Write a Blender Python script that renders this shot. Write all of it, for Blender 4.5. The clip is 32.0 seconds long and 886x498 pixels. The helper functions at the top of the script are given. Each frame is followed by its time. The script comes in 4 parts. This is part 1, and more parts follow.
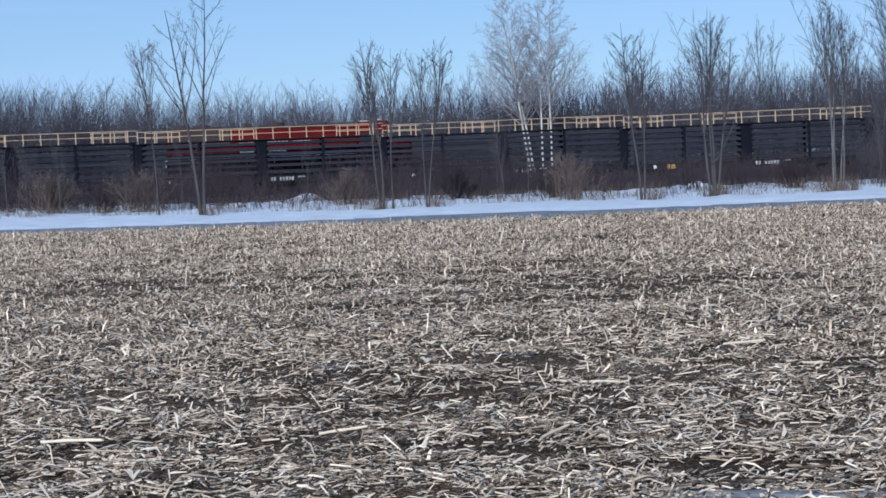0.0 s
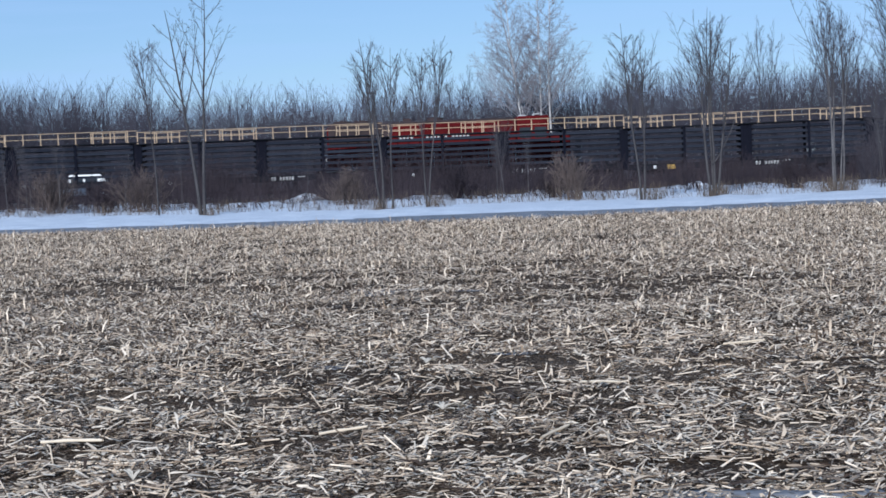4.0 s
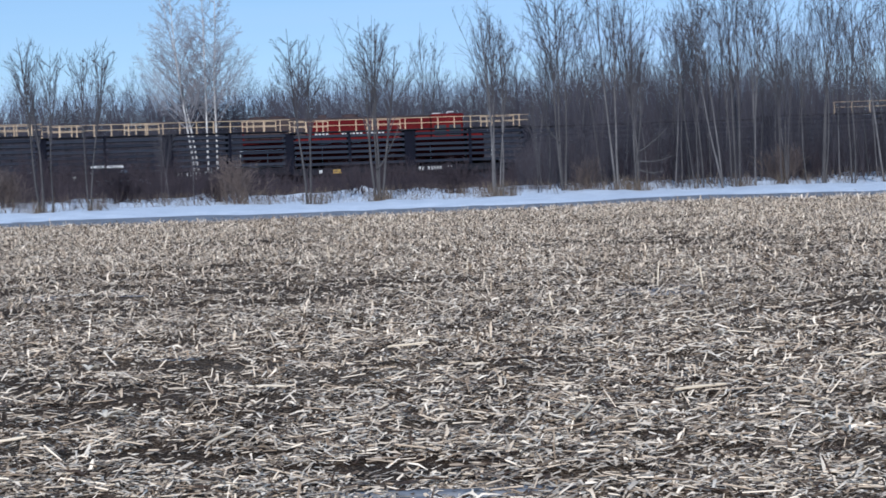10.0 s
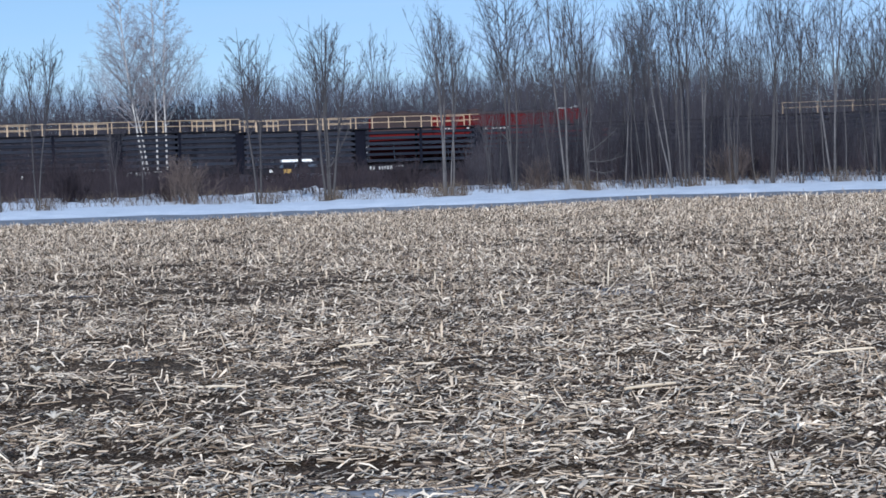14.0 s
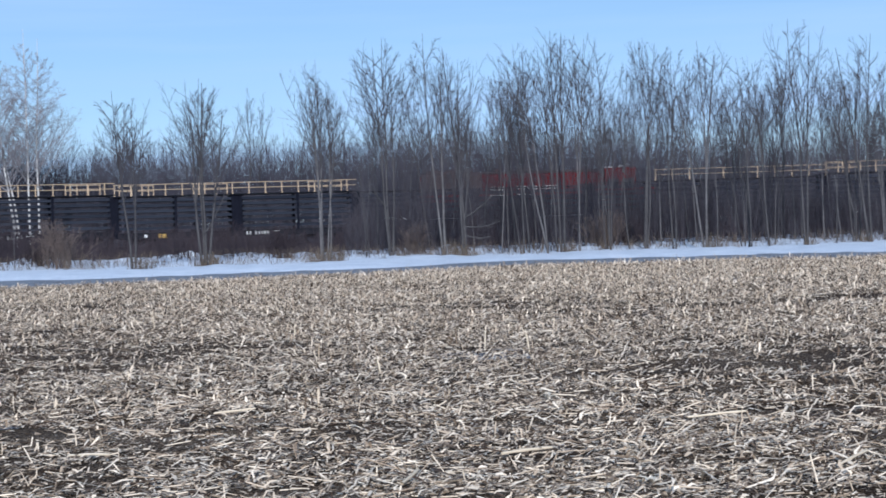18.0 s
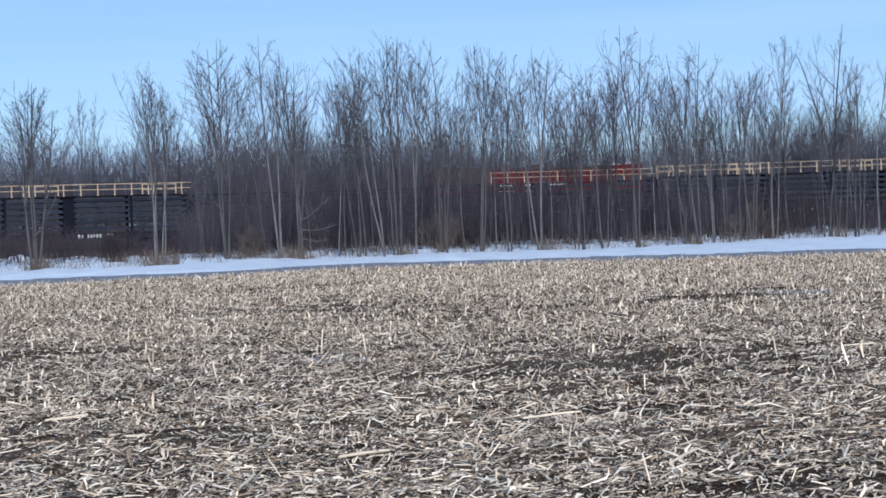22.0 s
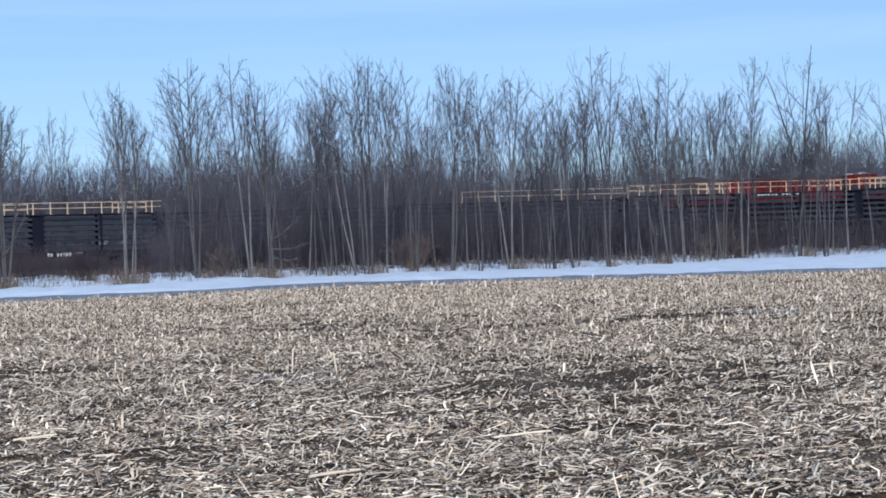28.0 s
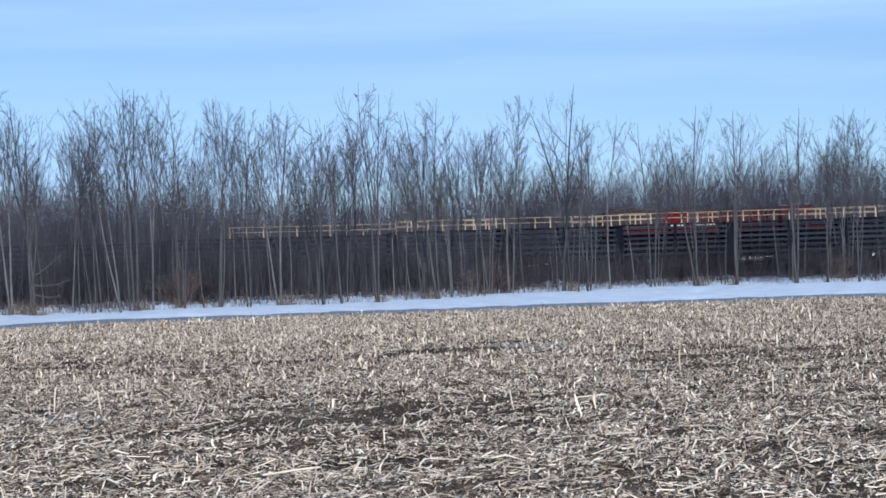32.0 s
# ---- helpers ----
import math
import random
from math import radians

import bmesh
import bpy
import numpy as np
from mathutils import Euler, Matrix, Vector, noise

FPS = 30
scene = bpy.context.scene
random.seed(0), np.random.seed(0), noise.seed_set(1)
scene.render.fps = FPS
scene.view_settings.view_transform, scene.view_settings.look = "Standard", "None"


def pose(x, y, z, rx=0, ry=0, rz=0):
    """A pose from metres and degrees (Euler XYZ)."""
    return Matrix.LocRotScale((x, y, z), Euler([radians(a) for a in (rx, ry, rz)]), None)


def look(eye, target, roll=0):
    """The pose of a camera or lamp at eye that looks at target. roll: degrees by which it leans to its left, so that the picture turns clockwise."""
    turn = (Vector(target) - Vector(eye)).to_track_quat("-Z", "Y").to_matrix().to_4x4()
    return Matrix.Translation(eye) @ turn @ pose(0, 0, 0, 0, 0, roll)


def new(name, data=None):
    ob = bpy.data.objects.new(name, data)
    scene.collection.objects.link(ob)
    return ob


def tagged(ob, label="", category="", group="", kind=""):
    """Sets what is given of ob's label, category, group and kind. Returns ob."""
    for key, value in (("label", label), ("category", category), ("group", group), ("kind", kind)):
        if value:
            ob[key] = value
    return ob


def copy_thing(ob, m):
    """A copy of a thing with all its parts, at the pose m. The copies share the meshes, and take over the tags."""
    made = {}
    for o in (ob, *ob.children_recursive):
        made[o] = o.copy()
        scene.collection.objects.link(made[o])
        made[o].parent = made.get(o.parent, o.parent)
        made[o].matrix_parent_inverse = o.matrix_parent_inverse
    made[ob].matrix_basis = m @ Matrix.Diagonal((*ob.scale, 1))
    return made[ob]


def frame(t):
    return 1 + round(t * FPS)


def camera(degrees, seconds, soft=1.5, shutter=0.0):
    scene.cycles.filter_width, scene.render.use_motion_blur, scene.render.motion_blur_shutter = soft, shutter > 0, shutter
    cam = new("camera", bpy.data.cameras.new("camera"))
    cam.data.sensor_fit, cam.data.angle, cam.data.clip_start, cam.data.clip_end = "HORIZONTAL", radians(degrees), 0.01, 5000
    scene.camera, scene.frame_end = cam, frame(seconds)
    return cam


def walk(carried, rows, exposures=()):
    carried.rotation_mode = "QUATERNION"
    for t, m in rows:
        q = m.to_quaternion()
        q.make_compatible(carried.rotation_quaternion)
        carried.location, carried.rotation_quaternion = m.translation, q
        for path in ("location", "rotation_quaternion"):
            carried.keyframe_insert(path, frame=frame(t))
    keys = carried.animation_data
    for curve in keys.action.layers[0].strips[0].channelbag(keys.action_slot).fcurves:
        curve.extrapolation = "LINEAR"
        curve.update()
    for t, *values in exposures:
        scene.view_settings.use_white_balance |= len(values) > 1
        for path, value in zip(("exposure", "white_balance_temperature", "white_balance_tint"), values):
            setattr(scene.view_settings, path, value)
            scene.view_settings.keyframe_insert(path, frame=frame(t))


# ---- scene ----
EYE = 1.6
cam = camera(30.49, 32.0, soft=1.65, shutter=0.5)
walk(cam, [
    (0.0, pose(0, 0, EYE, 87.187, 2.417, -0.119)),
    (0.5, pose(0, 0, EYE, 87.187, 2.417, -0.119)),
    (1.0, pose(0, 0, EYE, 87.187, 2.417, -0.119)),
    (1.5, pose(0, 0, EYE, 87.187, 2.417, -0.119)),
    (2.0, pose(0, 0, EYE, 87.186, 2.442, -0.120)),
    (2.5, pose(0, 0, EYE, 87.186, 2.442, -0.120)),
    (3.0, pose(0, 0, EYE, 87.186, 2.444, -0.123)),
    (3.5, pose(0, 0, EYE, 87.188, 2.419, -0.121)),
    (5.5, pose(0, 0, EYE, 87.186, 2.444, -0.123)),
    (6.0, pose(0, 0, EYE, 87.186, 2.444, -0.123)),
    (6.5, pose(0, 0, EYE, 87.184, 2.427, -0.156)),
    (7.0, pose(0, 0, EYE, 87.103, 2.196, -4.438)),
    (7.5, pose(0, 0, EYE, 87.020, 2.052, -7.951)),
    (8.0, pose(0, 0, EYE, 86.998, 2.005, -9.569)),
    (8.5, pose(0, 0, EYE, 86.939, 2.053, -9.669)),
    (9.0, pose(0, 0, EYE, 86.918, 2.008, -9.684)),
    (9.5, pose(0, 0, EYE, 86.939, 1.981, -10.908)),
    (10.0, pose(0, 0, EYE, 86.895, 1.929, -11.845)),
    (10.5, pose(0, 0, EYE, 86.872, 1.895, -12.549)),
    (11.0, pose(0, 0, EYE, 86.810, 1.952, -12.515)),
    (11.5, pose(0, 0, EYE, 86.841, 1.929, -12.490)),
    (12.0, pose(0, 0, EYE, 86.841, 1.947, -12.482)),
    (12.5, pose(0, 0, EYE, 86.842, 1.926, -12.474)),
    (13.0, pose(0, 0, EYE, 86.858, 1.875, -12.675)),
    (13.5, pose(0, 0, EYE, 86.862, 1.862, -13.497)),
    (15.5, pose(0, 0, EYE, 86.796, 1.889, -13.640)),
    (16.0, pose(0, 0, EYE, 86.885, 1.817, -13.770)),
    (16.5, pose(0, 0, EYE, 87.680, 1.901, -14.851)),
    (17.0, pose(0, 0, EYE, 88.776, 1.822, -15.851)),
    (17.5, pose(0, 0, EYE, 88.957, 1.781, -16.959)),
    (18.0, pose(0, 0, EYE, 88.992, 1.727, -17.905)),
    (18.5, pose(0, 0, EYE, 89.020, 1.676, -18.959)),
    (19.0, pose(0, 0, EYE, 89.048, 1.692, -19.971)),
    (19.5, pose(0, 0, EYE, 89.024, 1.700, -20.619)),
    (20.0, pose(0, 0, EYE, 89.041, 1.689, -20.999)),
    (20.5, pose(0, 0, EYE, 88.986, 1.684, -23.409)),
    (21.0, pose(0, 0, EYE, 88.922, 1.732, -23.653)),
    (21.5, pose(0, 0, EYE, 88.928, 1.743, -23.659)),
    (22.0, pose(0, 0, EYE, 88.928, 1.743, -23.659)),
    (22.5, pose(0, 0, EYE, 88.928, 1.743, -23.659)),
    (23.0, pose(0, 0, EYE, 88.928, 1.743, -23.659)),
    (23.5, pose(0, 0, EYE, 88.928, 1.743, -23.659)),
    (24.0, pose(0, 0, EYE, 88.929, 1.745, -23.656)),
    (24.5, pose(0, 0, EYE, 88.929, 1.745, -23.656)),
    (26.5, pose(0, 0, EYE, 88.924, 1.739, -23.645)),
    (27.0, pose(0, 0, EYE, 88.959, 1.730, -23.706)),
    (27.5, pose(0, 0, EYE, 89.215, 1.685, -24.098)),
    (28.0, pose(0, 0, EYE, 89.572, 1.657, -24.683)),
    (28.5, pose(0, 0, EYE, 89.852, 1.665, -25.825)),
    (29.0, pose(0, 0, EYE, 90.228, 1.674, -27.845)),
    (29.5, pose(0, 0, EYE, 90.474, 1.734, -28.430)),
    (30.0, pose(0, 0, EYE, 90.672, 1.749, -29.751)),
    (30.5, pose(0, 0, EYE, 90.706, 1.762, -30.664)),
    (31.0, pose(0, 0, EYE, 90.661, 1.783, -31.531)),
    (31.5, pose(0, 0, EYE, 90.626, 1.781, -32.442)),
    (32.0, pose(0, 0, EYE, 90.587, 1.792, -32.825)),
], exposures=[(0, 0.02, 5430, 10), (6, 0.02, 5430, 10), (9, 0.08, 5450, 10), (16, 0.1, 5450, 10), (20, 0.18, 5490, 10), (32, 0.2, 5500, 10)])

# ---- daylight ----
SUN_EL, SUN_AZ = 19.0, 196.0   # degrees above the horizon; clockwise from straight ahead
world = bpy.data.worlds.new("world")
scene.world = world
world.use_nodes = True
wn, wl = world.node_tree.nodes, world.node_tree.links
wn.clear()
sky = wn.new("ShaderNodeTexSky")
sky.sky_type, sky.sun_disc = "NISHITA", False
sky.sun_elevation, sky.sun_rotation = radians(SUN_EL), radians(SUN_AZ)
sky.air_density, sky.dust_density, sky.ozone_density, sky.altitude = 1.0, 0.0, 3.0, 1200
coord = wn.new("ShaderNodeTexCoord")
stretch = wn.new("ShaderNodeMapping")
stretch.inputs["Scale"].default_value = (1.6, 1.6, 26.0)
cloud = wn.new("ShaderNodeTexNoise")
cloud.inputs["Scale"].default_value, cloud.inputs["Detail"].default_value = 1.6, 5.0
cloud_amount = wn.new("ShaderNodeMapRange")
for key, value in zip(("From Min", "From Max", "To Min", "To Max"), (0.38, 0.72, 0.4, 0.95)):
    cloud_amount.inputs[key].default_value = value
cloud_mix = wn.new("ShaderNodeMix")
cloud_mix.data_type = "RGBA"
cloud_mix.inputs["B"].default_value = (5.75, 7.7, 10.35, 1)
air = wn.new("ShaderNodeBackground")
air.inputs["Strength"].default_value = 0.08
sky_out = wn.new("ShaderNodeOutputWorld")
wl.new(coord.outputs["Generated"], stretch.inputs["Vector"])
wl.new(stretch.outputs[0], cloud.inputs["Vector"])
wl.new(cloud.outputs["Fac"], cloud_amount.inputs["Value"])
wl.new(cloud_amount.outputs[0], cloud_mix.inputs["Factor"])
wl.new(sky.outputs[0], cloud_mix.inputs["A"])
wl.new(cloud_mix.outputs["Result"], air.inputs["Color"])
wl.new(air.outputs[0], sky_out.inputs["Surface"])

sun_lamp = bpy.data.lights.new("sun", "SUN")
sun_lamp.energy, sun_lamp.angle, sun_lamp.color = 5.0, radians(1.0), (1.0, 0.93, 0.84)
sun = new("sun", sun_lamp)
sun_from = Vector((math.sin(radians(SUN_AZ)) * math.cos(radians(SUN_EL)), math.cos(radians(SUN_AZ)) * math.cos(radians(SUN_EL)), math.sin(radians(SUN_EL))))
sun.matrix_world = look(sun_from * 50, (0, 0, 0))


# ---- materials ----
def material(name, dark, light, rough=0.8, metal=0.0, scale=6.0, fine=60.0, bump=0.3, island=False, objects=False, spread=0.0, stretch=(1, 1, 1), middle=None):
    """Two noises, coarse and fine, between a dark and a light colour, with bump; island or objects add piece-by-piece variety."""
    m = bpy.data.materials.new(name)
    m.use_nodes = True
    n, l = m.node_tree.nodes, m.node_tree.links
    shader = n["Principled BSDF"]
    tex = n.new("ShaderNodeTexCoord")
    mapping = n.new("ShaderNodeMapping")
    mapping.inputs["Scale"].default_value = stretch
    l.new(tex.outputs["Object"], mapping.inputs["Vector"])
    coarse, grain = n.new("ShaderNodeTexNoise"), n.new("ShaderNodeTexNoise")
    for tx, s in ((coarse, scale), (grain, fine)):
        tx.inputs["Scale"].default_value, tx.inputs["Detail"].default_value = s, 4.0
        l.new(mapping.outputs[0], tx.inputs["Vector"])
    add = n.new("ShaderNodeMath")
    add.operation = "MULTIPLY_ADD"
    l.new(grain.outputs["Fac"], add.inputs[0])
    add.inputs[1].default_value = 0.45
    half = n.new("ShaderNodeMath")
    half.operation = "MULTIPLY"
    half.inputs[1].default_value = 0.55
    l.new(coarse.outputs["Fac"], half.inputs[0])
    l.new(half.outputs[0], add.inputs[2])
    fac = add.outputs[0]
    if island or objects:
        info = n.new("ShaderNodeNewGeometry") if island else n.new("ShaderNodeObjectInfo")
        mixer = n.new("ShaderNodeMix")
        mixer.inputs["Factor"].default_value = spread or 0.6
        l.new(fac, mixer.inputs["A"])
        l.new(info.outputs["Random Per Island" if island else "Random"], mixer.inputs["B"])
        fac = mixer.outputs["Result"]
    ramp = n.new("ShaderNodeValToRGB")
    ramp.color_ramp.elements[0].position, ramp.color_ramp.elements[1].position = (0.2, 0.95) if (island or objects) else (0.3, 0.7)
    ramp.color_ramp.elements[0].color, ramp.color_ramp.elements[1].color = (*dark, 1), (*light, 1)
    if middle:
        ramp.color_ramp.elements.new(0.42).color = (*middle, 1)
    l.new(fac, ramp.inputs["Fac"])
    l.new(ramp.outputs[0], shader.inputs["Base Color"])
    shader.inputs["Roughness"].default_value, shader.inputs["Metallic"].default_value = rough, metal
    shader.inputs["Specular IOR Level"].default_value = 0.08 if rough > 0.85 else 0.35
    if bump:
        b = n.new("ShaderNodeBump")
        b.inputs["Strength"].default_value, b.inputs["Distance"].default_value = bump, 0.02
        l.new(grain.outputs["Fac"], b.inputs["Height"])
        l.new(b.outputs[0], shader.inputs["Normal"])
    return m


SOIL = material("soil", (0.015, 0.0092, 0.0056), (0.06, 0.0385, 0.024), 0.98, scale=1.3, fine=22, bump=1.0)
STRAW = material("straw", (0.05, 0.031, 0.02), (0.86, 0.725, 0.56), 0.75, scale=0.35, fine=40, bump=0.2, island=True, spread=0.85, middle=(0.36, 0.272, 0.19))
STALK = material("pale_stalk", (0.46, 0.37, 0.26), (0.76, 0.65, 0.5), 0.75, scale=6, fine=60, objects=True, spread=0.4)
HUSK = material("husk", (0.32, 0.275, 0.215), (0.60, 0.54, 0.45), 0.85, scale=20, fine=120)
SNOW = material("snow", (0.42, 0.45, 0.50), (0.68, 0.70, 0.735), 0.6, scale=0.8, fine=9, bump=0.35)
ICE = material("ice", (0.08, 0.083, 0.093), (0.22, 0.226, 0.245), 0.7, scale=1.2, fine=12, bump=0.15)
BARK = material("bark", (0.04, 0.038, 0.04), (0.15, 0.142, 0.141), 0.9, scale=3.0, fine=25, bump=0.5, stretch=(1, 1, 0.3))
BARK_DARK = material("dark_bark", (0.026, 0.025, 0.027), (0.085, 0.080, 0.081), 0.9, scale=3.0, fine=25, bump=0.5, stretch=(1, 1, 0.3))
def strewn_soil():
    """Damp soil with fine chaff trodden into it."""
    n, l = SOIL.node_tree.nodes, SOIL.node_tree.links
    shader = n["Principled BSDF"]
    earth = shader.inputs["Base Color"].links[0].from_socket
    tex = n.new("ShaderNodeTexCoord")
    chaff, drift = n.new("ShaderNodeTexNoise"), n.new("ShaderNodeTexNoise")
    for tx, s, det in ((chaff, 55.0, 3.0), (drift, 0.45, 3.0)):
        tx.inputs["Scale"].default_value, tx.inputs["Detail"].default_value = s, det
        l.new(tex.outputs["Object"], tx.inputs["Vector"])
    total = n.new("ShaderNodeMath")
    total.operation = "MULTIPLY_ADD"
    total.inputs[1].default_value = 0.35
    l.new(drift.outputs["Fac"], total.inputs[0])
    l.new(chaff.outputs["Fac"], total.inputs[2])
    cut = n.new("ShaderNodeMapRange")
    cut.inputs["From Min"].default_value, cut.inputs["From Max"].default_value = 0.69, 0.85
    l.new(total.outputs[0], cut.inputs["Value"])
    mix = n.new("ShaderNodeMix")
    mix.data_type = "RGBA"
    mix.inputs["B"].default_value = (0.26, 0.195, 0.135, 1)
    l.new(cut.outputs[0], mix.inputs["Factor"])
    l.new(earth, mix.inputs["A"])
    l.new(mix.outputs["Result"], shader.inputs["Base Color"])


strewn_soil()
BIRCH = material("birch_bark", (0.29, 0.275, 0.265), (0.60, 0.58, 0.56), 0.8, scale=4.0, fine=18, bump=0.3, stretch=(1, 1, 2.0))
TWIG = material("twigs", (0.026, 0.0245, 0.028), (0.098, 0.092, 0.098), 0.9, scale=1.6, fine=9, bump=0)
# pale bluish tint: the haze of distance is put into the twig colour
HAZED_TWIG = material("hazed_far_twigs", (0.034, 0.033, 0.044), (0.098, 0.093, 0.113), 0.95, scale=0.2, fine=2, bump=0)
BRUSH = material("brush", (0.020, 0.0162, 0.0195), (0.064, 0.051, 0.057), 0.95, scale=0.35, fine=5, bump=0)
UNDER = material("undergrowth", (0.027, 0.025, 0.031), (0.086, 0.079, 0.089), 0.95, scale=0.35, fine=5, bump=0)
BIRCH_TWIG = material("birch_twigs", (0.13, 0.125, 0.135), (0.34, 0.325, 0.345), 0.9, scale=0.5, fine=6, bump=0)
DRY_BRUSH = material("dry_brush", (0.06, 0.047, 0.043), (0.16, 0.127, 0.114), 0.95, scale=0.35, fine=5, bump=0)
DRY_GRASS = material("dry_grass", (0.07, 0.055, 0.042), (0.19, 0.15, 0.115), 0.9, scale=0.6, fine=6, bump=0)
STEEL = material("rolled_steel", (0.011, 0.0135, 0.0215), (0.033, 0.038, 0.052), 0.87, 0.0, scale=1.5, fine=30, bump=0.2, objects=True, spread=0.4)
BLACK = material("black_paint", (0.006, 0.0068, 0.010), (0.017, 0.0182, 0.024), 0.88, scale=2.0, fine=30, bump=0.2)
RAILING = material("railing_yellow", (0.28, 0.20, 0.125), (0.45, 0.34, 0.22), 0.6, scale=2.0, fine=30, bump=0.1)
RED = material("loco_red", (0.042, 0.0036, 0.0048), (0.098, 0.0082, 0.0088), 0.87, scale=0.8, fine=9, bump=0.05, stretch=(1, 1, 0.4))
ROOF = material("sooty_roof", (0.012, 0.010, 0.011), (0.045, 0.026, 0.026), 0.8, scale=1.0, fine=15, bump=0.2)
WHITE = material("white_paint", (0.65, 0.65, 0.63), (0.82, 0.82, 0.8), 0.6, scale=6, fine=40, bump=0.05)
YELLOW = material("yellow_plate", (0.34, 0.2, 0.03), (0.46, 0.29, 0.06), 0.6, scale=6, fine=40, bump=0.05)
GLASS = material("cab_glass", (0.02, 0.025, 0.03), (0.03, 0.035, 0.04), 0.08, scale=6, fine=40, bump=0)
BALLAST = material("ballast", (0.10, 0.095, 0.09), (0.26, 0.25, 0.24), 0.95, scale=3.0, fine=14, bump=1.0)


# ---- mesh helpers ----
def quads(name, verts, faces, mat, smooth=False):
    """A mesh of quads from arrays."""
    me = bpy.data.meshes.new(name)
    v, q = np.asarray(verts, dtype=np.float32), np.asarray(faces, dtype=np.int32)
    me.vertices.add(len(v))
    me.vertices.foreach_set("co", v.ravel())
    me.loops.add(q.size)
    me.loops.foreach_set("vertex_index", q.ravel())
    me.polygons.add(len(q))
    me.polygons.foreach_set("loop_start", np.arange(0, q.size, 4, dtype=np.int32))
    me.polygons.foreach_set("loop_total", np.full(len(q), 4, dtype=np.int32))
    if smooth:
        me.polygons.foreach_set("use_smooth", np.ones(len(q), dtype=bool))
    me.update(calc_edges=True)
    me.materials.append(mat)
    return me


def tubes(P, R, sides):
    """Rings round many polylines of one length: P (B, K, 3), R (B, K)."""
    B, K = R.shape
    along = P[:, -1] - P[:, 0]
    along /= np.linalg.norm(along, axis=1, keepdims=True) + 1e-9
    ref = np.where(np.abs(along[:, 2:3]) > 0.9, np.array([[1.0, 0, 0]]), np.array([[0, 0, 1.0]]))
    u = np.cross(along, ref)
    u /= np.linalg.norm(u, axis=1, keepdims=True) + 1e-9
    w = np.cross(along, u)
    a = np.arange(sides) * 2 * np.pi / sides
    ring = u[:, None, :] * np.cos(a)[None, :, None] + w[:, None, :] * np.sin(a)[None, :, None]
    V = P[:, :, None, :] + ring[:, None] * R[:, :, None, None]
    idx = np.arange(B * K * sides).reshape(B, K, sides)
    nxt = np.roll(idx, -1, axis=2)
    F = np.stack([idx[:, :-1], nxt[:, :-1], nxt[:, 1:], idx[:, 1:]], axis=-1)
    return V.reshape(-1, 3), F.reshape(-1, 4)


def joined(pieces):
    V, F, at = [], [], 0
    for v, f in pieces:
        V.append(v)
        F.append(f + at)
        at += len(v)
    return np.concatenate(V), np.concatenate(F)


def box(bm, x0, x1, y0, y1, z0, z1, bevel=0.0):
    made = bmesh.ops.create_cube(bm, size=1.0, matrix=Matrix.LocRotScale(((x0 + x1) / 2, (y0 + y1) / 2, (z0 + z1) / 2), None, (x1 - x0, y1 - y0, z1 - z0)))
    if bevel:
        edges = {e for v in made["verts"] for e in v.link_edges}
        bmesh.ops.bevel(bm, geom=list(edges), offset=bevel, segments=2, affect="EDGES", profile=0.5)
    return made


def rod(bm, a, b, r, sides=8):
    a, b = Vector(a), Vector(b)
    turn = (b - a).to_track_quat("Z", "Y")
    bmesh.ops.create_cone(bm, cap_ends=True, segments=sides, radius1=r, radius2=r, depth=(b - a).length, matrix=Matrix.LocRotScale((a + b) / 2, turn, None))


def shape(build, mat, smooth=False):
    """A mesh from a function that fills a bmesh."""
    bm = bmesh.new()
    build(bm)
    me = bpy.data.meshes.new("mesh")
    bm.to_mesh(me)
    bm.free()
    me.materials.append(mat)
    if smooth:
        for p in me.polygons:
            p.use_smooth = True
    return me


def part(name, me, parent, m=None, label=""):
    ob = new(name, me)
    ob.parent = parent
    if m is not None:
        ob.matrix_basis = m
    return tagged(ob, label)


def thing(name, label, category, m, group="", kind=""):
    ob = new(name)
    ob.matrix_basis = m
    return tagged(ob, label, category, group, kind)


def polar(az, r, z=0.0):
    return Vector((math.sin(radians(az)) * r, math.cos(radians(az)) * r, z))


# ---- the plan: a curved double track round the field ----
UNIT = 8.25                       # metres between rail racks
S_FIRST = -48.23
BEND, HEADING, NEAR, NEAR_AZ = -0.0069, radians(-5.89), 112.76, 10.0
PALE = material("pale_fitting", (0.26, 0.26, 0.26), (0.4, 0.4, 0.39), 0.6, scale=6, fine=40, bump=0.05)
# near-black steel, the shade of the rack recesses put into its colour
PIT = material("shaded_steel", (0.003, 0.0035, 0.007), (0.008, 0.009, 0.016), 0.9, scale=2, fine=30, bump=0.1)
RAIL_Z = 0.72                     # top of rail over the field


def track(s, offset=0.0):
    """Place and heading at s metres along the near track; offset metres to its far side."""
    p = polar(NEAR_AZ, NEAR)
    h = HEADING + BEND * s
    x = p.x + (math.sin(h) - math.sin(HEADING)) / BEND
    y = p.y - (math.cos(h) - math.cos(HEADING)) / BEND
    return x - math.sin(h) * offset, y + math.cos(h) * offset, h


def grade(s):
    """A slight dip in the line, then a rise."""
    k = (s - S_FIRST) / UNIT
    return float(np.interp(k, (-4, 0, 1, 2.2, 3, 4, 5, 6, 7, 8, 10.7, 12, 14, 20), (0.05, 0.0, -0.1, -0.2, -0.25, -0.3, -0.38, -0.44, -0.45, -0.37, -0.15, -0.08, -0.05, -0.05)))


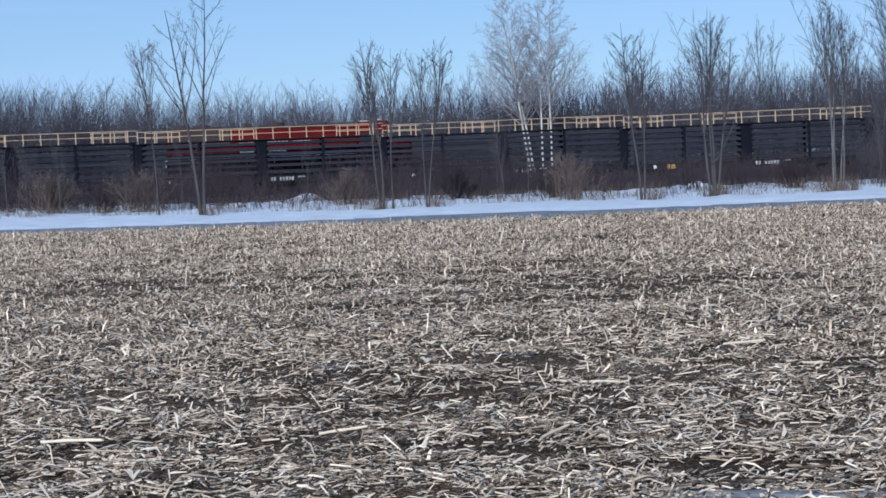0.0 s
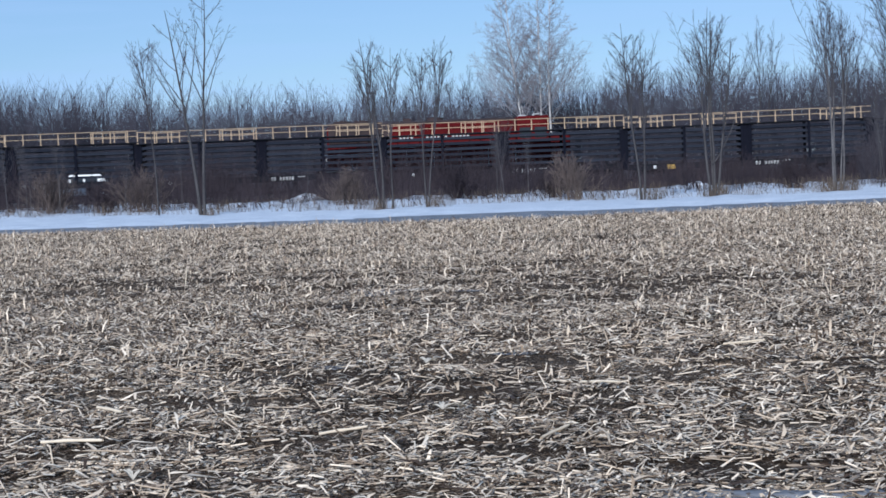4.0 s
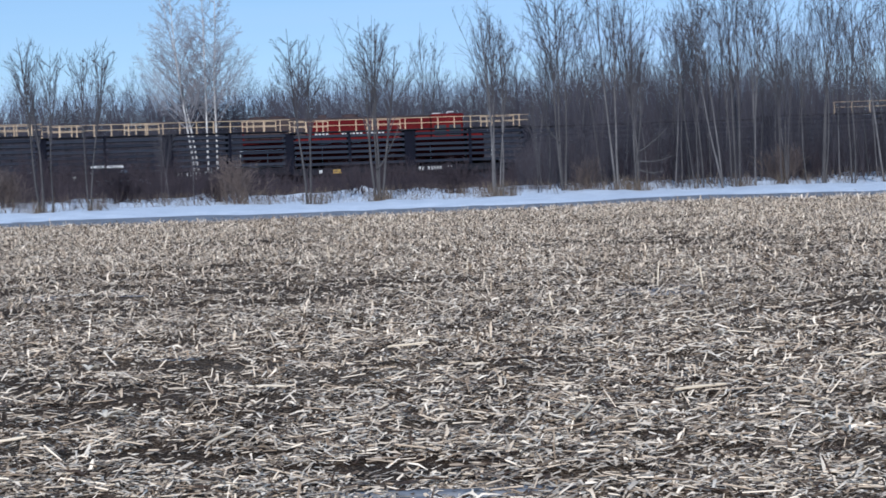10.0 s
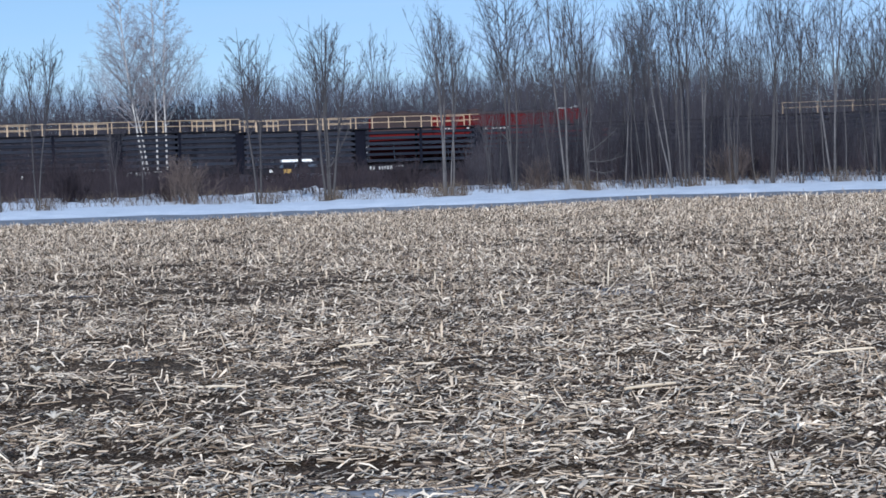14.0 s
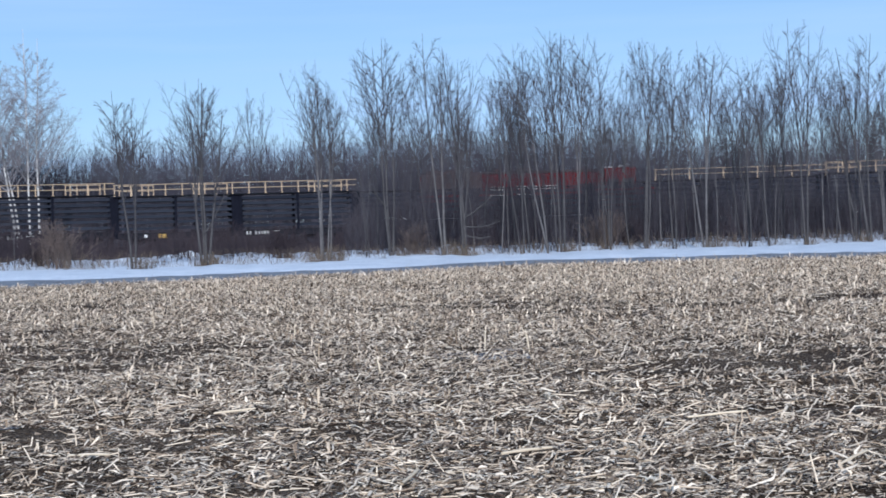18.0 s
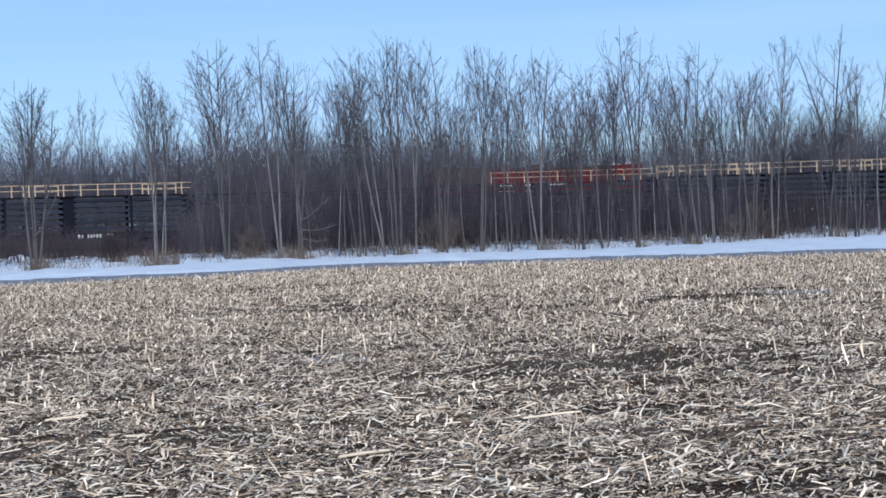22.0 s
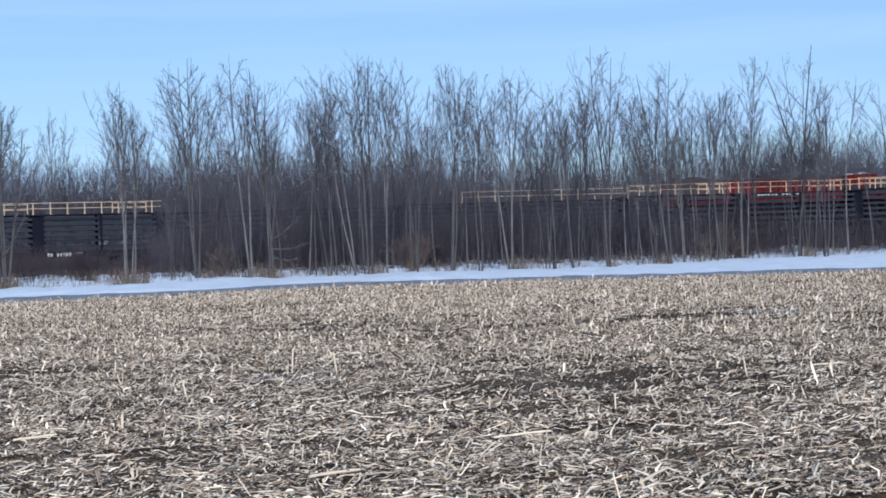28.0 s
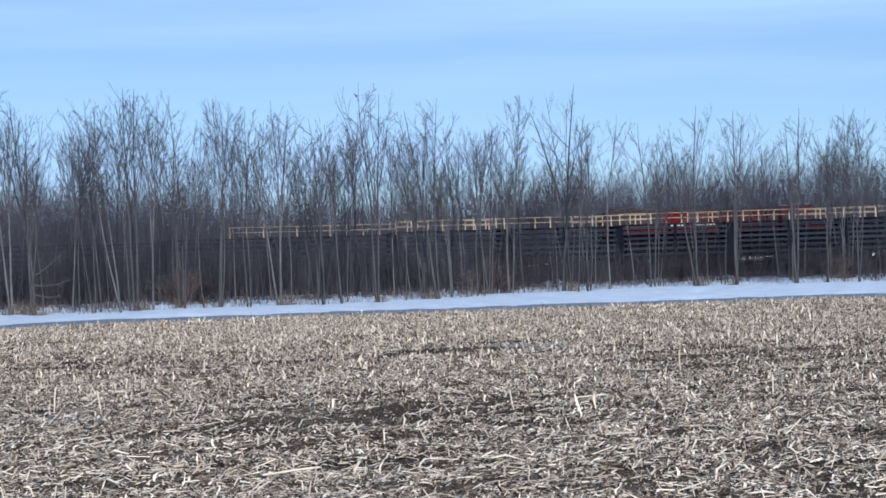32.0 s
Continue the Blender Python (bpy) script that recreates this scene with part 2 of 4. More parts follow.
def on_track(s, offset=0.0, z=RAIL_Z):
    x, y, h = track(s, offset)
    return pose(x, y, z + grade(s), 0, 0, math.degrees(h))


def field_edge(az):
    return np.interp(az, (-30, -15.2, -7.6, 0.4, 8.3, 15.2, 20.7, 27.5, 31.8, 38, 45, 50, 70), (62, 59, 53.5, 51.5, 51, 52.5, 56, 56.5, 56, 57.5, 60, 60, 60))


def bank(az):
    """Where the snow meets the brush and the first trees."""
    return np.interp(az, (-30, -15.2, -12.4, -8.3, -5.6, -1.6, 3, 7, 9.7, 13.7, 18.7, 22, 26, 29, 32.6, 35.7, 37.6, 41.8, 45, 47.5, 52, 70), (88, 82, 80, 70, 70, 65.6, 66, 63.6, 65.5, 64, 68.5, 69.3, 70.5, 72, 75.4, 78, 83, 90, 88, 86, 86, 87))


# ---- ground, one sheet to the horizon ----
def smooth_noise(x, y, seed, size):
    """Sum of a few sines: a soft, wandering relief."""
    r = np.random.default_rng(seed)
    total = np.zeros_like(x)
    for k in range(7):
        a, ph, s = r.uniform(0, 6.28), r.uniform(0, 6.28), size * r.uniform(0.5, 1.6)
        total = total + np.sin((x * np.cos(a) + y * np.sin(a)) / s * 6.28 + ph)
    return total / 7


def ground_z(x, y):
    r, az = np.hypot(x, y), np.degrees(np.arctan2(x, y))
    field = 0.035 * smooth_noise(x, y, 3, 1.1) + 0.03 * smooth_noise(x, y, 5, 4.0) - 0.03
    t = np.clip((r - 88) / 14, 0, 1)
    rise = t * t * (3 - 2 * t) * (RAIL_Z - 0.55)
    return field + rise


def build_ground():
    az = np.concatenate([np.linspace(-180, -26, 40), np.linspace(-25, 60, 341), np.linspace(61, 180, 40)])
    r = np.concatenate([np.linspace(0.0, 5.5, 7), np.linspace(6, 30, 160), np.linspace(30.4, 110, 120), (115, 125, 140, 160, 200, 300, 500, 900, 1600, 3000)])
    A, Rr = np.meshgrid(np.radians(az), r, indexing="ij")
    X, Y = np.sin(A) * Rr, np.cos(A) * Rr
    Z = ground_z(X, Y)
    idx = np.arange(len(az) * len(r)).reshape(len(az), len(r))
    F = np.stack([idx[:-1, :-1], idx[:-1, 1:], idx[1:, 1:], idx[1:, :-1]], -1).reshape(-1, 4)[:, ::-1]
    ob = new("ground", quads("ground", np.stack([X, Y, Z], -1).reshape(-1, 3), F, SOIL, True))
    tagged(ob, "dark damp soil of a harvested corn field", "ground", kind="structure")


build_ground()


def build_snow():
    """A strip of old snow between the field and the trees, and under the brush."""
    az = np.linspace(-26, 60, 700)
    u = np.linspace(0, 1, 60)
    e = field_edge(az) + 1.9 + 0.6 * smooth_noise(az, az * 0, 11, 6.0) + 0.35 * smooth_noise(az, az * 0, 12, 1.2)
    far = bank(az) + 22
    Rr = e[:, None] + (far - e)[:, None] * u[None, :] ** 1.2
    A = np.radians(az)[:, None] + 0 * Rr
    X, Y = np.sin(A) * Rr, np.cos(A) * Rr
    lift = np.clip((Rr - e[:, None]) / 3.5, 0, 1)
    Z = ground_z(X, Y) - 0.02 + lift * (0.14 + 0.09 * smooth_noise(X, Y, 21, 9.0) + 0.05 * smooth_noise(X, Y, 22, 2.5))
    past = np.clip((Rr - bank(az)[:, None] - 1) / 8, 0, 1)
    Z += past * (0.02 + 0.2 * smooth_noise(X, Y, 23, 6.0) + 0.1 * smooth_noise(X, Y, 24, 1.7))
    idx = np.arange(X.size).reshape(X.shape)
    F = np.stack([idx[:-1, :-1], idx[:-1, 1:], idx[1:, 1:], idx[1:, :-1]], -1).reshape(-1, 4)[:, ::-1]
    ob = new("snow_strip", quads("snow_strip", np.stack([X, Y, Z], -1).reshape(-1, 3), F, SNOW, True))
    tagged(ob, "strip of old wind-packed snow along the field edge", "snow", kind="structure")


build_snow()


def build_margin():
    """Grey refrozen meltwater between the snow and the stubble."""
    az = np.linspace(-26, 60, 500)
    w = 1.5 + 1.3 * smooth_noise(az, az * 0, 31, 5.0) + 0.7 * smooth_noise(az, az * 0, 33, 1.5)
    e = field_edge(az)
    Rr = np.stack([e - np.clip(w, 0.2, 4), e + 0.2, e + 4.6], 1)
    A = np.radians(az)[:, None] + 0 * Rr
    X, Y = np.sin(A) * Rr, np.cos(A) * Rr
    Z = np.full_like(X, 0.026)
    Z[:, 0] = -0.03
    idx = np.arange(X.size).reshape(X.shape)
    F = np.stack([idx[:-1, :-1], idx[:-1, 1:], idx[1:, 1:], idx[1:, :-1]], -1).reshape(-1, 4)[:, ::-1]
    ob = new("ice_margin", quads("ice_margin", np.stack([X, Y, Z], -1).reshape(-1, 3), F, ICE, True))
    tagged(ob, "grey refrozen meltwater along the snow", "ice", kind="structure")


build_margin()


def build_bed():
    """Ballast bed with four rails and a lane past them."""
    S = np.arange(-110, 170, 2.0)
    prof = [(-5.5, -0.75), (-1.9, -0.22), (6.2, -0.22), (6.8, -0.32), (10.2, -0.32), (12.6, -0.75)]
    V, K = [], len(prof)
    for s in S:
        for off, z in prof:
            x, y, _ = track(s, off)
            V.append((x, y, RAIL_Z + z + grade(s)))
    idx = np.arange(len(V)).reshape(len(S), K)
    F = np.stack([idx[:-1, :-1], idx[1:, :-1], idx[1:, 1:], idx[:-1, 1:]], -1).reshape(-1, 4)
    bed = new("track_bed", quads("track_bed", V, F, BALLAST))
    tagged(bed, "grey crushed-stone ballast bed of two tracks", "track bed", kind="structure")
    for off in (-0.7175, 0.7175, 3.58, 5.02):
        P = np.array([[track(s, off)[0], track(s, off)[1], RAIL_Z - 0.07 + grade(s)] for s in S])[None]
        v, f = tubes(P, np.full((1, len(S)), 0.09), 4)
        part("rail", quads("rail", v, f, STEEL), bed, None, "worn steel running rail")


build_bed()


# ---- bare trees ----
def curve(base, way, length, K, up, wob, r):
    """Bent limbs: base (B,3), way (B,3), length (B,)."""
    B = len(base)
    P = np.zeros((B, K, 3))
    P[:, 0] = base
    d = way / (np.linalg.norm(way, axis=1, keepdims=True) + 1e-9)
    for k in range(1, K):
        d = d + r.normal(0, wob, (B, 3)) + np.array([0, 0, up])
        d /= np.linalg.norm(d, axis=1, keepdims=True)
        P[:, k] = P[:, k - 1] + d * (length / (K - 1))[:, None]
    return P


def grow(P, R, n, t0, t1, angle, ratio, up, wob, K, r, thick=0.55, taper=0.25, floor_r=0.006, shrink=0.75):
    """n children on each limb between t0 and t1 of its length."""
    B, KP = R.shape
    b = np.repeat(np.arange(B), n)
    t = t0 + (t1 - t0) * (np.tile(np.arange(n), B) + r.uniform(0, 1, len(b))) / n
    f = t * (KP - 1)
    i = np.minimum(f.astype(int), KP - 2)
    w = (f - i)[:, None]
    base = P[b, i] * (1 - w) + P[b, i + 1] * w
    tan = P[b, i + 1] - P[b, i]
    tan /= np.linalg.norm(tan, axis=1, keepdims=True) + 1e-9
    rad = R[b, i] * (1 - w[:, 0]) + R[b, i + 1] * w[:, 0]
    side = np.cross(tan, r.normal(0, 1, (len(b), 3)))
    side /= np.linalg.norm(side, axis=1, keepdims=True) + 1e-9
    a = np.radians(r.normal(angle, 7, len(b)))[:, None]
    way = tan * np.cos(a) + side * np.sin(a)
    size = np.linalg.norm(P[b, -1] - P[b, 0], axis=1)
    length = size * ratio * (1.2 - shrink * t) * r.uniform(0.6, 1.25, len(b))
    Q = curve(base, way, length, K, up, wob, r)
    r0 = np.maximum(rad * thick * r.uniform(0.7, 1.1, len(b)), floor_r)
    return Q, r0[:, None] * np.linspace(1, taper, K)[None, :]


def fan(P, R, n, t0, crown, height, r, spare, floor_r, reach):
    """Long limbs that rise from each stem and part into a rounded crown."""
    B, KP = R.shape
    b = np.repeat(np.arange(B), n)
    t = t0 + (0.92 - t0) * ((np.tile(np.arange(n), B) + r.uniform(0, 1, len(b))) / n) ** 1.25
    f = t * (KP - 1)
    i = np.minimum(f.astype(int), KP - 2)
    w = (f - i)[:, None]
    base = P[b, i] * (1 - w) + P[b, i + 1] * w
    rad = R[b, i] * (1 - w[:, 0]) + R[b, i + 1] * w[:, 0]
    tan = P[b, i + 1] - P[b, i]
    tan /= np.linalg.norm(tan, axis=1, keepdims=True) + 1e-9
    turn = np.tile(np.arange(n), B) * 2.4 + b * 1.3 + r.normal(0, 0.5, len(b))
    side = np.stack([np.cos(turn), np.sin(turn), np.zeros(len(b))], 1)
    length = np.maximum((1 - t) * height * r.uniform(0.5, 0.98, len(b)) * reach, 0.5)
    lean = np.clip(crown * r.uniform(0.55, 1.15, len(b)) / length, 0.14, 0.9)[:, None] * 1.55
    Q = curve(base, tan + side * lean, length, 8, 0.035 if not spare else 0.06, 0.035, r)
    r0 = np.maximum(rad * 0.62 * r.uniform(0.7, 1.1, len(b)), floor_r)
    return Q, r0[:, None] * np.linspace(1, 0.25, 8)[None, :]


def bare_tree(seed, height, ways, crown, radius, limbs=15, start=0.36, twigs=7, fine=4, bark=BARK, crown_bark=TWIG, angle=33, curl=0.02, thick=1.0, spare=False, foot=1.2, reach=1.0):
    """A leafless tree: for each stem, leaning by its way, its trunk and its crown of limbs and twigs, crown metres to each side."""
    r = np.random.default_rng(seed)
    stems = len(ways)
    base = np.stack([np.array(ways) * foot, r.normal(0, 0.12 * (stems > 1), stems), np.full(stems, -0.25)], 1)
    way = np.array([(a, r.normal(0, 0.03), 1.0) for a in ways])
    length = 0.97 * height * np.where(np.arange(stems) == 0, 1.0, r.uniform(0.8, 0.98, stems))
    P = curve(base, way, length, 14, 0.008, curl, r)
    R = radius * 0.72 * r.uniform(0.8, 1.1, stems)[:, None] * np.linspace(1, 0.1, 14)[None, :] ** 0.9
    R[:, 0] *= 1.35
    l1, r1 = fan(P, R, limbs, start, crown, height, r, spare, 0.016 * thick, reach)
    l2, r2 = grow(l1, r1, twigs, 0.3, 0.95, angle, 0.32, 0.05, 0.03, 4, r, 0.6, 0.4, 0.0088 * thick)
    l3, r3 = grow(l2, r2, fine, 0.15, 0.95, angle, 0.5, 0.03, 0.03, 3, r, 0.7, 0.5, 0.0056 * thick)
    out = []
    for s in range(stems):
        a1, a2, a3 = limbs, limbs * twigs, limbs * twigs * fine
        trunk = quads("trunk", *tubes(P[s:s + 1], R[s:s + 1], 8), bark, True)
        pieces = [tubes(l1[s * a1:(s + 1) * a1], r1[s * a1:(s + 1) * a1], 4), tubes(l2[s * a2:(s + 1) * a2], r2[s * a2:(s + 1) * a2], 3), tubes(l3[s * a3:(s + 1) * a3], r3[s * a3:(s + 1) * a3], 3)]
        out.append((trunk, quads("crown", *joined(pieces), crown_bark)))
    return out


def plant(meshes, at, turn, label, name="bare_tree", scale=1.0, group="trees along the field edge"):
    ob = thing(name, label, "tree", Matrix.LocRotScale(at, Euler((0, 0, turn)), (scale,) * 3), group)
    for trunk, crown in meshes:
        part("trunk", trunk, ob)
        part("crown", crown, ob)
    return ob


# field-edge trees: azimuth, distance, height, crown, trunk radius, lean of each stem, limbs on a stem, first limb
EDGE_TREES = [
    (-8.27, 68.6, 10.3, 1.25, 0.12, (0.0, -0.115), 10, 0.44), (-9.76, 72.0, 8.3, 0.5, 0.06, (-0.065,), 14, 0.5), (-1.95, 65.4, 7.6, 0.55, 0.075, (-0.12, -0.06), 15, 0.4), (-1.7, 65.2, 7.0, 0.5, 0.06, (0.02,), 15, 0.42), (-0.48, 64.2, 7.2, 0.45, 0.055, (0.03, -0.01), 14, 0.45),
    (7.12, 63.6, 7.5, 0.75, 0.075, (-0.06, 0.03), 18, 0.4), (9.56, 66.6, 8.2, 0.95, 0.085, (-0.02, -0.09, 0.03, 0.085), 14, 0.42), (13.77, 65.6, 8.8, 0.36, 0.06, (-0.02, -0.05, 0.015, 0.04, -0.035), 10, 0.36),
    (16.17, 68.5, 9.9, 1.05, 0.075, (-0.075, -0.11, 0.0), 16, 0.4), (18.02, 69.5, 10.2, 0.8, 0.085, (-0.09, -0.03), 17, 0.42), (17.6, 76.0, 9.0, 0.6, 0.06, (-0.14,), 16, 0.5), (18.67, 69.4, 9.6, 0.85, 0.1, (0.0, -0.06), 19, 0.3),
    (21.75, 69.5, 9.6, 0.6, 0.07, (-0.19, -0.13), 15, 0.45), (22.19, 69.9, 10.2, 0.7, 0.085, (-0.09, -0.03), 17, 0.42), (22.65, 71.3, 9.9, 0.7, 0.06, (0.0, 0.04), 15, 0.45),
    (23.74, 72.9, 9.8, 0.7, 0.065, (0.03, -0.04), 16, 0.4), (24.94, 71.9, 9.7, 0.65, 0.065, (0.0, 0.05), 16, 0.42), (26.03, 71.2, 9.3, 0.6, 0.06, (0.0, -0.05), 15, 0.42), (27.13, 71.6, 9.6, 0.75, 0.07, (-0.06, 0.0, -0.12), 13, 0.4),
    (28.61, 71.4, 8.8, 0.75, 0.06, (-0.03, 0.03), 15, 0.4), (29.26, 71.5, 8.6, 0.3, 0.075, (-0.015,), 8, 0.6), (30.49, 71.8, 10.4, 0.95, 0.09, (-0.055, 0.0), 18, 0.34), (31.5, 72.5, 8.2, 0.4, 0.05, (-0.01,), 14, 0.45), (32.64, 75.4, 10.0, 1.0, 0.09, (-0.02, -0.1), 14, 0.42),
    (34.42, 81.7, 8.9, 0.85, 0.075, (-0.02, -0.06, 0.05), 12, 0.38), (35.26, 80.0, 10.6, 0.5, 0.055, (-0.01,), 13, 0.6), (37.05, 84.5, 11.4, 1.75, 0.135, (-0.005,), 13, 0.36), (37.56, 82.7, 9.5, 0.5, 0.065, (-0.01,), 14, 0.45), (38.69, 86.0, 10.0, 0.75, 0.07, (-0.02,), 9, 0.5),
    (40.13, 88.0, 9.5, 0.85, 0.075, (-0.04, 0.02), 14, 0.4), (41.72, 89.0, 10.4, 1.0, 0.1, (-0.02, -0.1), 14, 0.42), (43.1, 89.0, 10.0, 1.0, 0.11, (-0.05, 0.01), 15, 0.4), (45.12, 88.0, 9.9, 1.05, 0.105, (-0.03, -0.09), 11, 0.42), (46.06, 88.0, 8.8, 0.7, 0.065, (0.0, 0.05), 13, 0.4), (47.19, 86.0, 8.2, 0.7, 0.08, (-0.04,), 14, 0.38), (48.6, 87.0, 9.0, 0.9, 0.08, (0.03, -0.04), 14, 0.4), (50.2, 87.0, 9.6, 0.9, 0.09, (-0.05, 0.02), 14, 0.4),
]
PALE_TRUNKS = {7, 9, 12, 14, 18, 25, 28}
edge = []
for i, (az, d, h, crown, rad, ways, limbs, start) in enumerate(EDGE_TREES):
    at = polar(az, d)
    at.z = float(ground_z(np.array(at.x), np.array(at.y)))
    spare = i in (0, 20, 26, 28, 32)
    edge.append(plant(bare_tree(100 + i, h, ways, crown, rad, max(6, int(limbs * (0.72 if az > 17 else 1.0))), start, 6 if spare else 7, 3, BARK if i in PALE_TRUNKS else BARK_DARK, TWIG, 40 if spare else 36, 0.02 if i != 28 else 0.06, 1.0, spare, 5.0 if len(ways) == 5 else 1.2), at, 0.0,
          "tall leafless tree with grey bark standing in snow" if len(ways) == 1 else "leafless grey tree with several slender stems in snow"))

# low limbs that stand out: tree, height on the trunk, run sideways, rise, droop
def low_limb(tree, ways, z, run, rise, droop):
    u = np.linspace(0, 1, 7)
    x0 = ways[0] * (1.2 + z)
    P = np.stack([x0 + run * u, 0.05 * np.sin(u * 5), z + rise * u ** (1.4 if droop == 0 else 1.0) - droop * np.sin(u * 3.14)], 1)[None]
    R = np.linspace(0.042, 0.014, 7)[None]
    r = np.random.default_rng(int(z * 100))
    l1, r1 = grow(P, R, 7, 0.3, 1.0, 38, 0.35, 0.05, 0.04, 4, r, 0.55, 0.4, 0.008)
    l2, r2 = grow(l1, r1, 4, 0.2, 1.0, 34, 0.5, 0.03, 0.03, 3, r, 0.7, 0.5, 0.0055)
    part("low_limb", quads("low_limb", *joined([tubes(P, R, 6), tubes(l1, r1, 4), tubes(l2, r2, 3)]), BARK_DARK), tree)


for i, z, run, rise, droop in ((6, 1.4, 0.95, 1.7, 0.0), (11, 1.75, 1.35, 1.0, 0.0), (11, 1.35, 1.6, 0.2, 0.12), (11, 1.0, 1.1, -0.1, 0.1), (26, 4.7, -2.0, 0.25, 0.15), (26, 4.9, -1.75, 4.3, -0.2), (8, 2.3, -0.7, 0.9, 0.0)):
    low_limb(edge[i], EDGE_TREES[i][5], z, run, rise, droop)

# slender trees between the bank and the railway
slim = [bare_tree(200 + i, 8.6 + 0.5 * (i % 3), ((0.03,), (-0.05, 0.04), (-0.07,))[i % 3], 0.5 + 0.07 * (i % 4), 0.045 + 0.006 * (i % 3), 10, 0.36 + 0.04 * (i % 3), 7, 3, BARK if i % 3 == 0 else BARK_DARK, TWIG, 32, 0.03) for i in range(10)]
pick = np.random.default_rng(9)
for i in range(142):
    az = float(pick.uniform(15, 33.5) if i < 80 else pick.uniform(33.5, 52))
    at = polar(az, float(bank(az)) + float(pick.uniform(0, 1) ** 1.4 * (26 if az < 31 else 15) + 0.8))
    at.z = 0.0
    plant(slim[i % 10], at, float(pick.uniform(0, 6.28)), "slender leafless poplar among brush", "poplar_tree", float(pick.uniform(0.72, 1.08)), "slender trees before the railway")

for i, (az, past, size) in enumerate(((-13.2, 3, 0.5), (-14.2, 2, 0.45), (-14.6, 3, 0.5), (2.3, 2, 0.42), (2.0, 4, 0.45), (-4.7, 5, 0.35), (-11.0, 6, 0.4), (15.2, 2, 0.55), (-9.1, 4, 0.4), (-14.9, 1, 0.5), (3.1, 3, 0.36))):
    at = polar(az, float(bank(az)) + past)
    plant(slim[i % 10], at, i * 1.1, "thin bare sapling in brush and snow", "sapling", size, "saplings")

# single trees that stand over the woods past the tracks
for i, (az, d, size) in enumerate(((-11.7, 128, 1.0), (-6.2, 130, 0.95), (-5.4, 131, 0.85), (0.1, 127, 1.1), (0.9, 128, 1.1), (10.9, 124, 1.3), (11.6, 125, 1.2), (6.4, 128, 1.05), (-13.0, 128, 0.9), (-1.2, 127, 1.0), (12.9, 126, 1.0), (14.6, 126, 1.05))):
    plant(slim[(i * 3) % 10], polar(az, d), i * 2.1, "tall leafless tree standing over the far woods", "far_tree", size, "trees past the tracks")

# birches past the tracks
for i, (az, d, h, lean) in enumerate(((3.36, 122.4, 16.2, -0.13), (3.42, 122.9, 16.6, -0.09), (3.7, 122.5, 17.2, -0.045), (3.94, 123, 16.4, 0.015))):
    at = polar(az, d, 0.1)
    plant(bare_tree(300 + i, h, (lean,), 3.9, 0.135, 46, 0.3, 11, 6, BIRCH, BIRCH_TWIG, 48, 0.02, 1.2, False, 1.2, 0.6), at, 0.0, "white-barked leafless birch past the tracks", "birch_tree", group="birches")


# ---- far woods ----
def far_woods():
    r = np.random.default_rng(40)
    n = 820
    az = r.uniform(-24, 56, n)
    d = r.uniform(125, 175, n)
    h = np.interp(az, (-24, -10, 0, 6, 14, 22, 29, 36, 60), (9.0, 8.2, 7.4, 8.0, 8.8, 8.2, 7.0, 8.6, 8.8)) * r.uniform(0.7, 1.12, n) * (0.6 + d / 320)
    base = np.stack([np.sin(np.radians(az)) * d, np.cos(np.radians(az)) * d, np.full(n, 0.0)], 1)
    way = np.stack([r.normal(0, 0.07, n), r.normal(0, 0.07, n), np.ones(n)], 1)
    P = curve(base, way, h, 6, 0.02, 0.04, r)
    R = 0.075 * np.linspace(1, 0.2, 6)[None, :] * r.uniform(0.6, 1.3, n)[:, None]
    l1, r1 = grow(P, R, 15, 0.15, 0.97, 32, 0.34, 0.06, 0.03, 3, r, 0.5, 0.4, 0.012)
    l2, r2 = grow(l1, r1, 7, 0.15, 1.0, 34, 0.5, 0.04, 0.04, 2, r, 0.7, 0.6, 0.0085)
    ob = new("far_woods", quads("far_woods", *joined([tubes(P, R, 4), tubes(l1, r1, 3), tubes(l2, r2, 3)]), HAZED_TWIG))
    tagged(ob, "grey leafless woods behind the railway", "woods", kind="stuff")


far_woods()


def far_thicket():
    r = np.random.default_rng(41)
    n = 19000
    az = r.uniform(-24, 56, n)
    d = 124.5 + 44 * r.uniform(0, 1, n) ** 1.5
    base = np.stack([np.sin(np.radians(az)) * d, np.cos(np.radians(az)) * d, np.full(n, 0.0)], 1)
    way = np.stack([r.normal(0, 0.25, n), r.normal(0, 0.25, n), np.ones(n)], 1)
    P = curve(base, way, r.uniform(4.2, 8.2, n) * (0.74 + d / 500) * np.interp(az, (-16, -11, -7, 12, 17, 24, 30, 36, 42), (1.22, 1.12, 0.95, 1.05, 1.15, 1.08, 0.9, 1.05, 1.1)), 3, 0.03, 0.06, r)
    R = 0.024 * np.linspace(1, 0.35, 3)[None, :] * r.uniform(0.6, 1.3, n)[:, None]
    l1, r1 = grow(P, R, 8, 0.25, 1.0, 38, 0.36, 0.05, 0.05, 2, r, 0.6, 0.6, 0.010)
    ob = new("far_thicket", quads("far_thicket", *joined([tubes(P, R, 3), tubes(l1, r1, 3)]), HAZED_TWIG))
    tagged(ob, "dense grey-brown thicket behind the railway", "thicket", kind="stuff")


far_thicket()


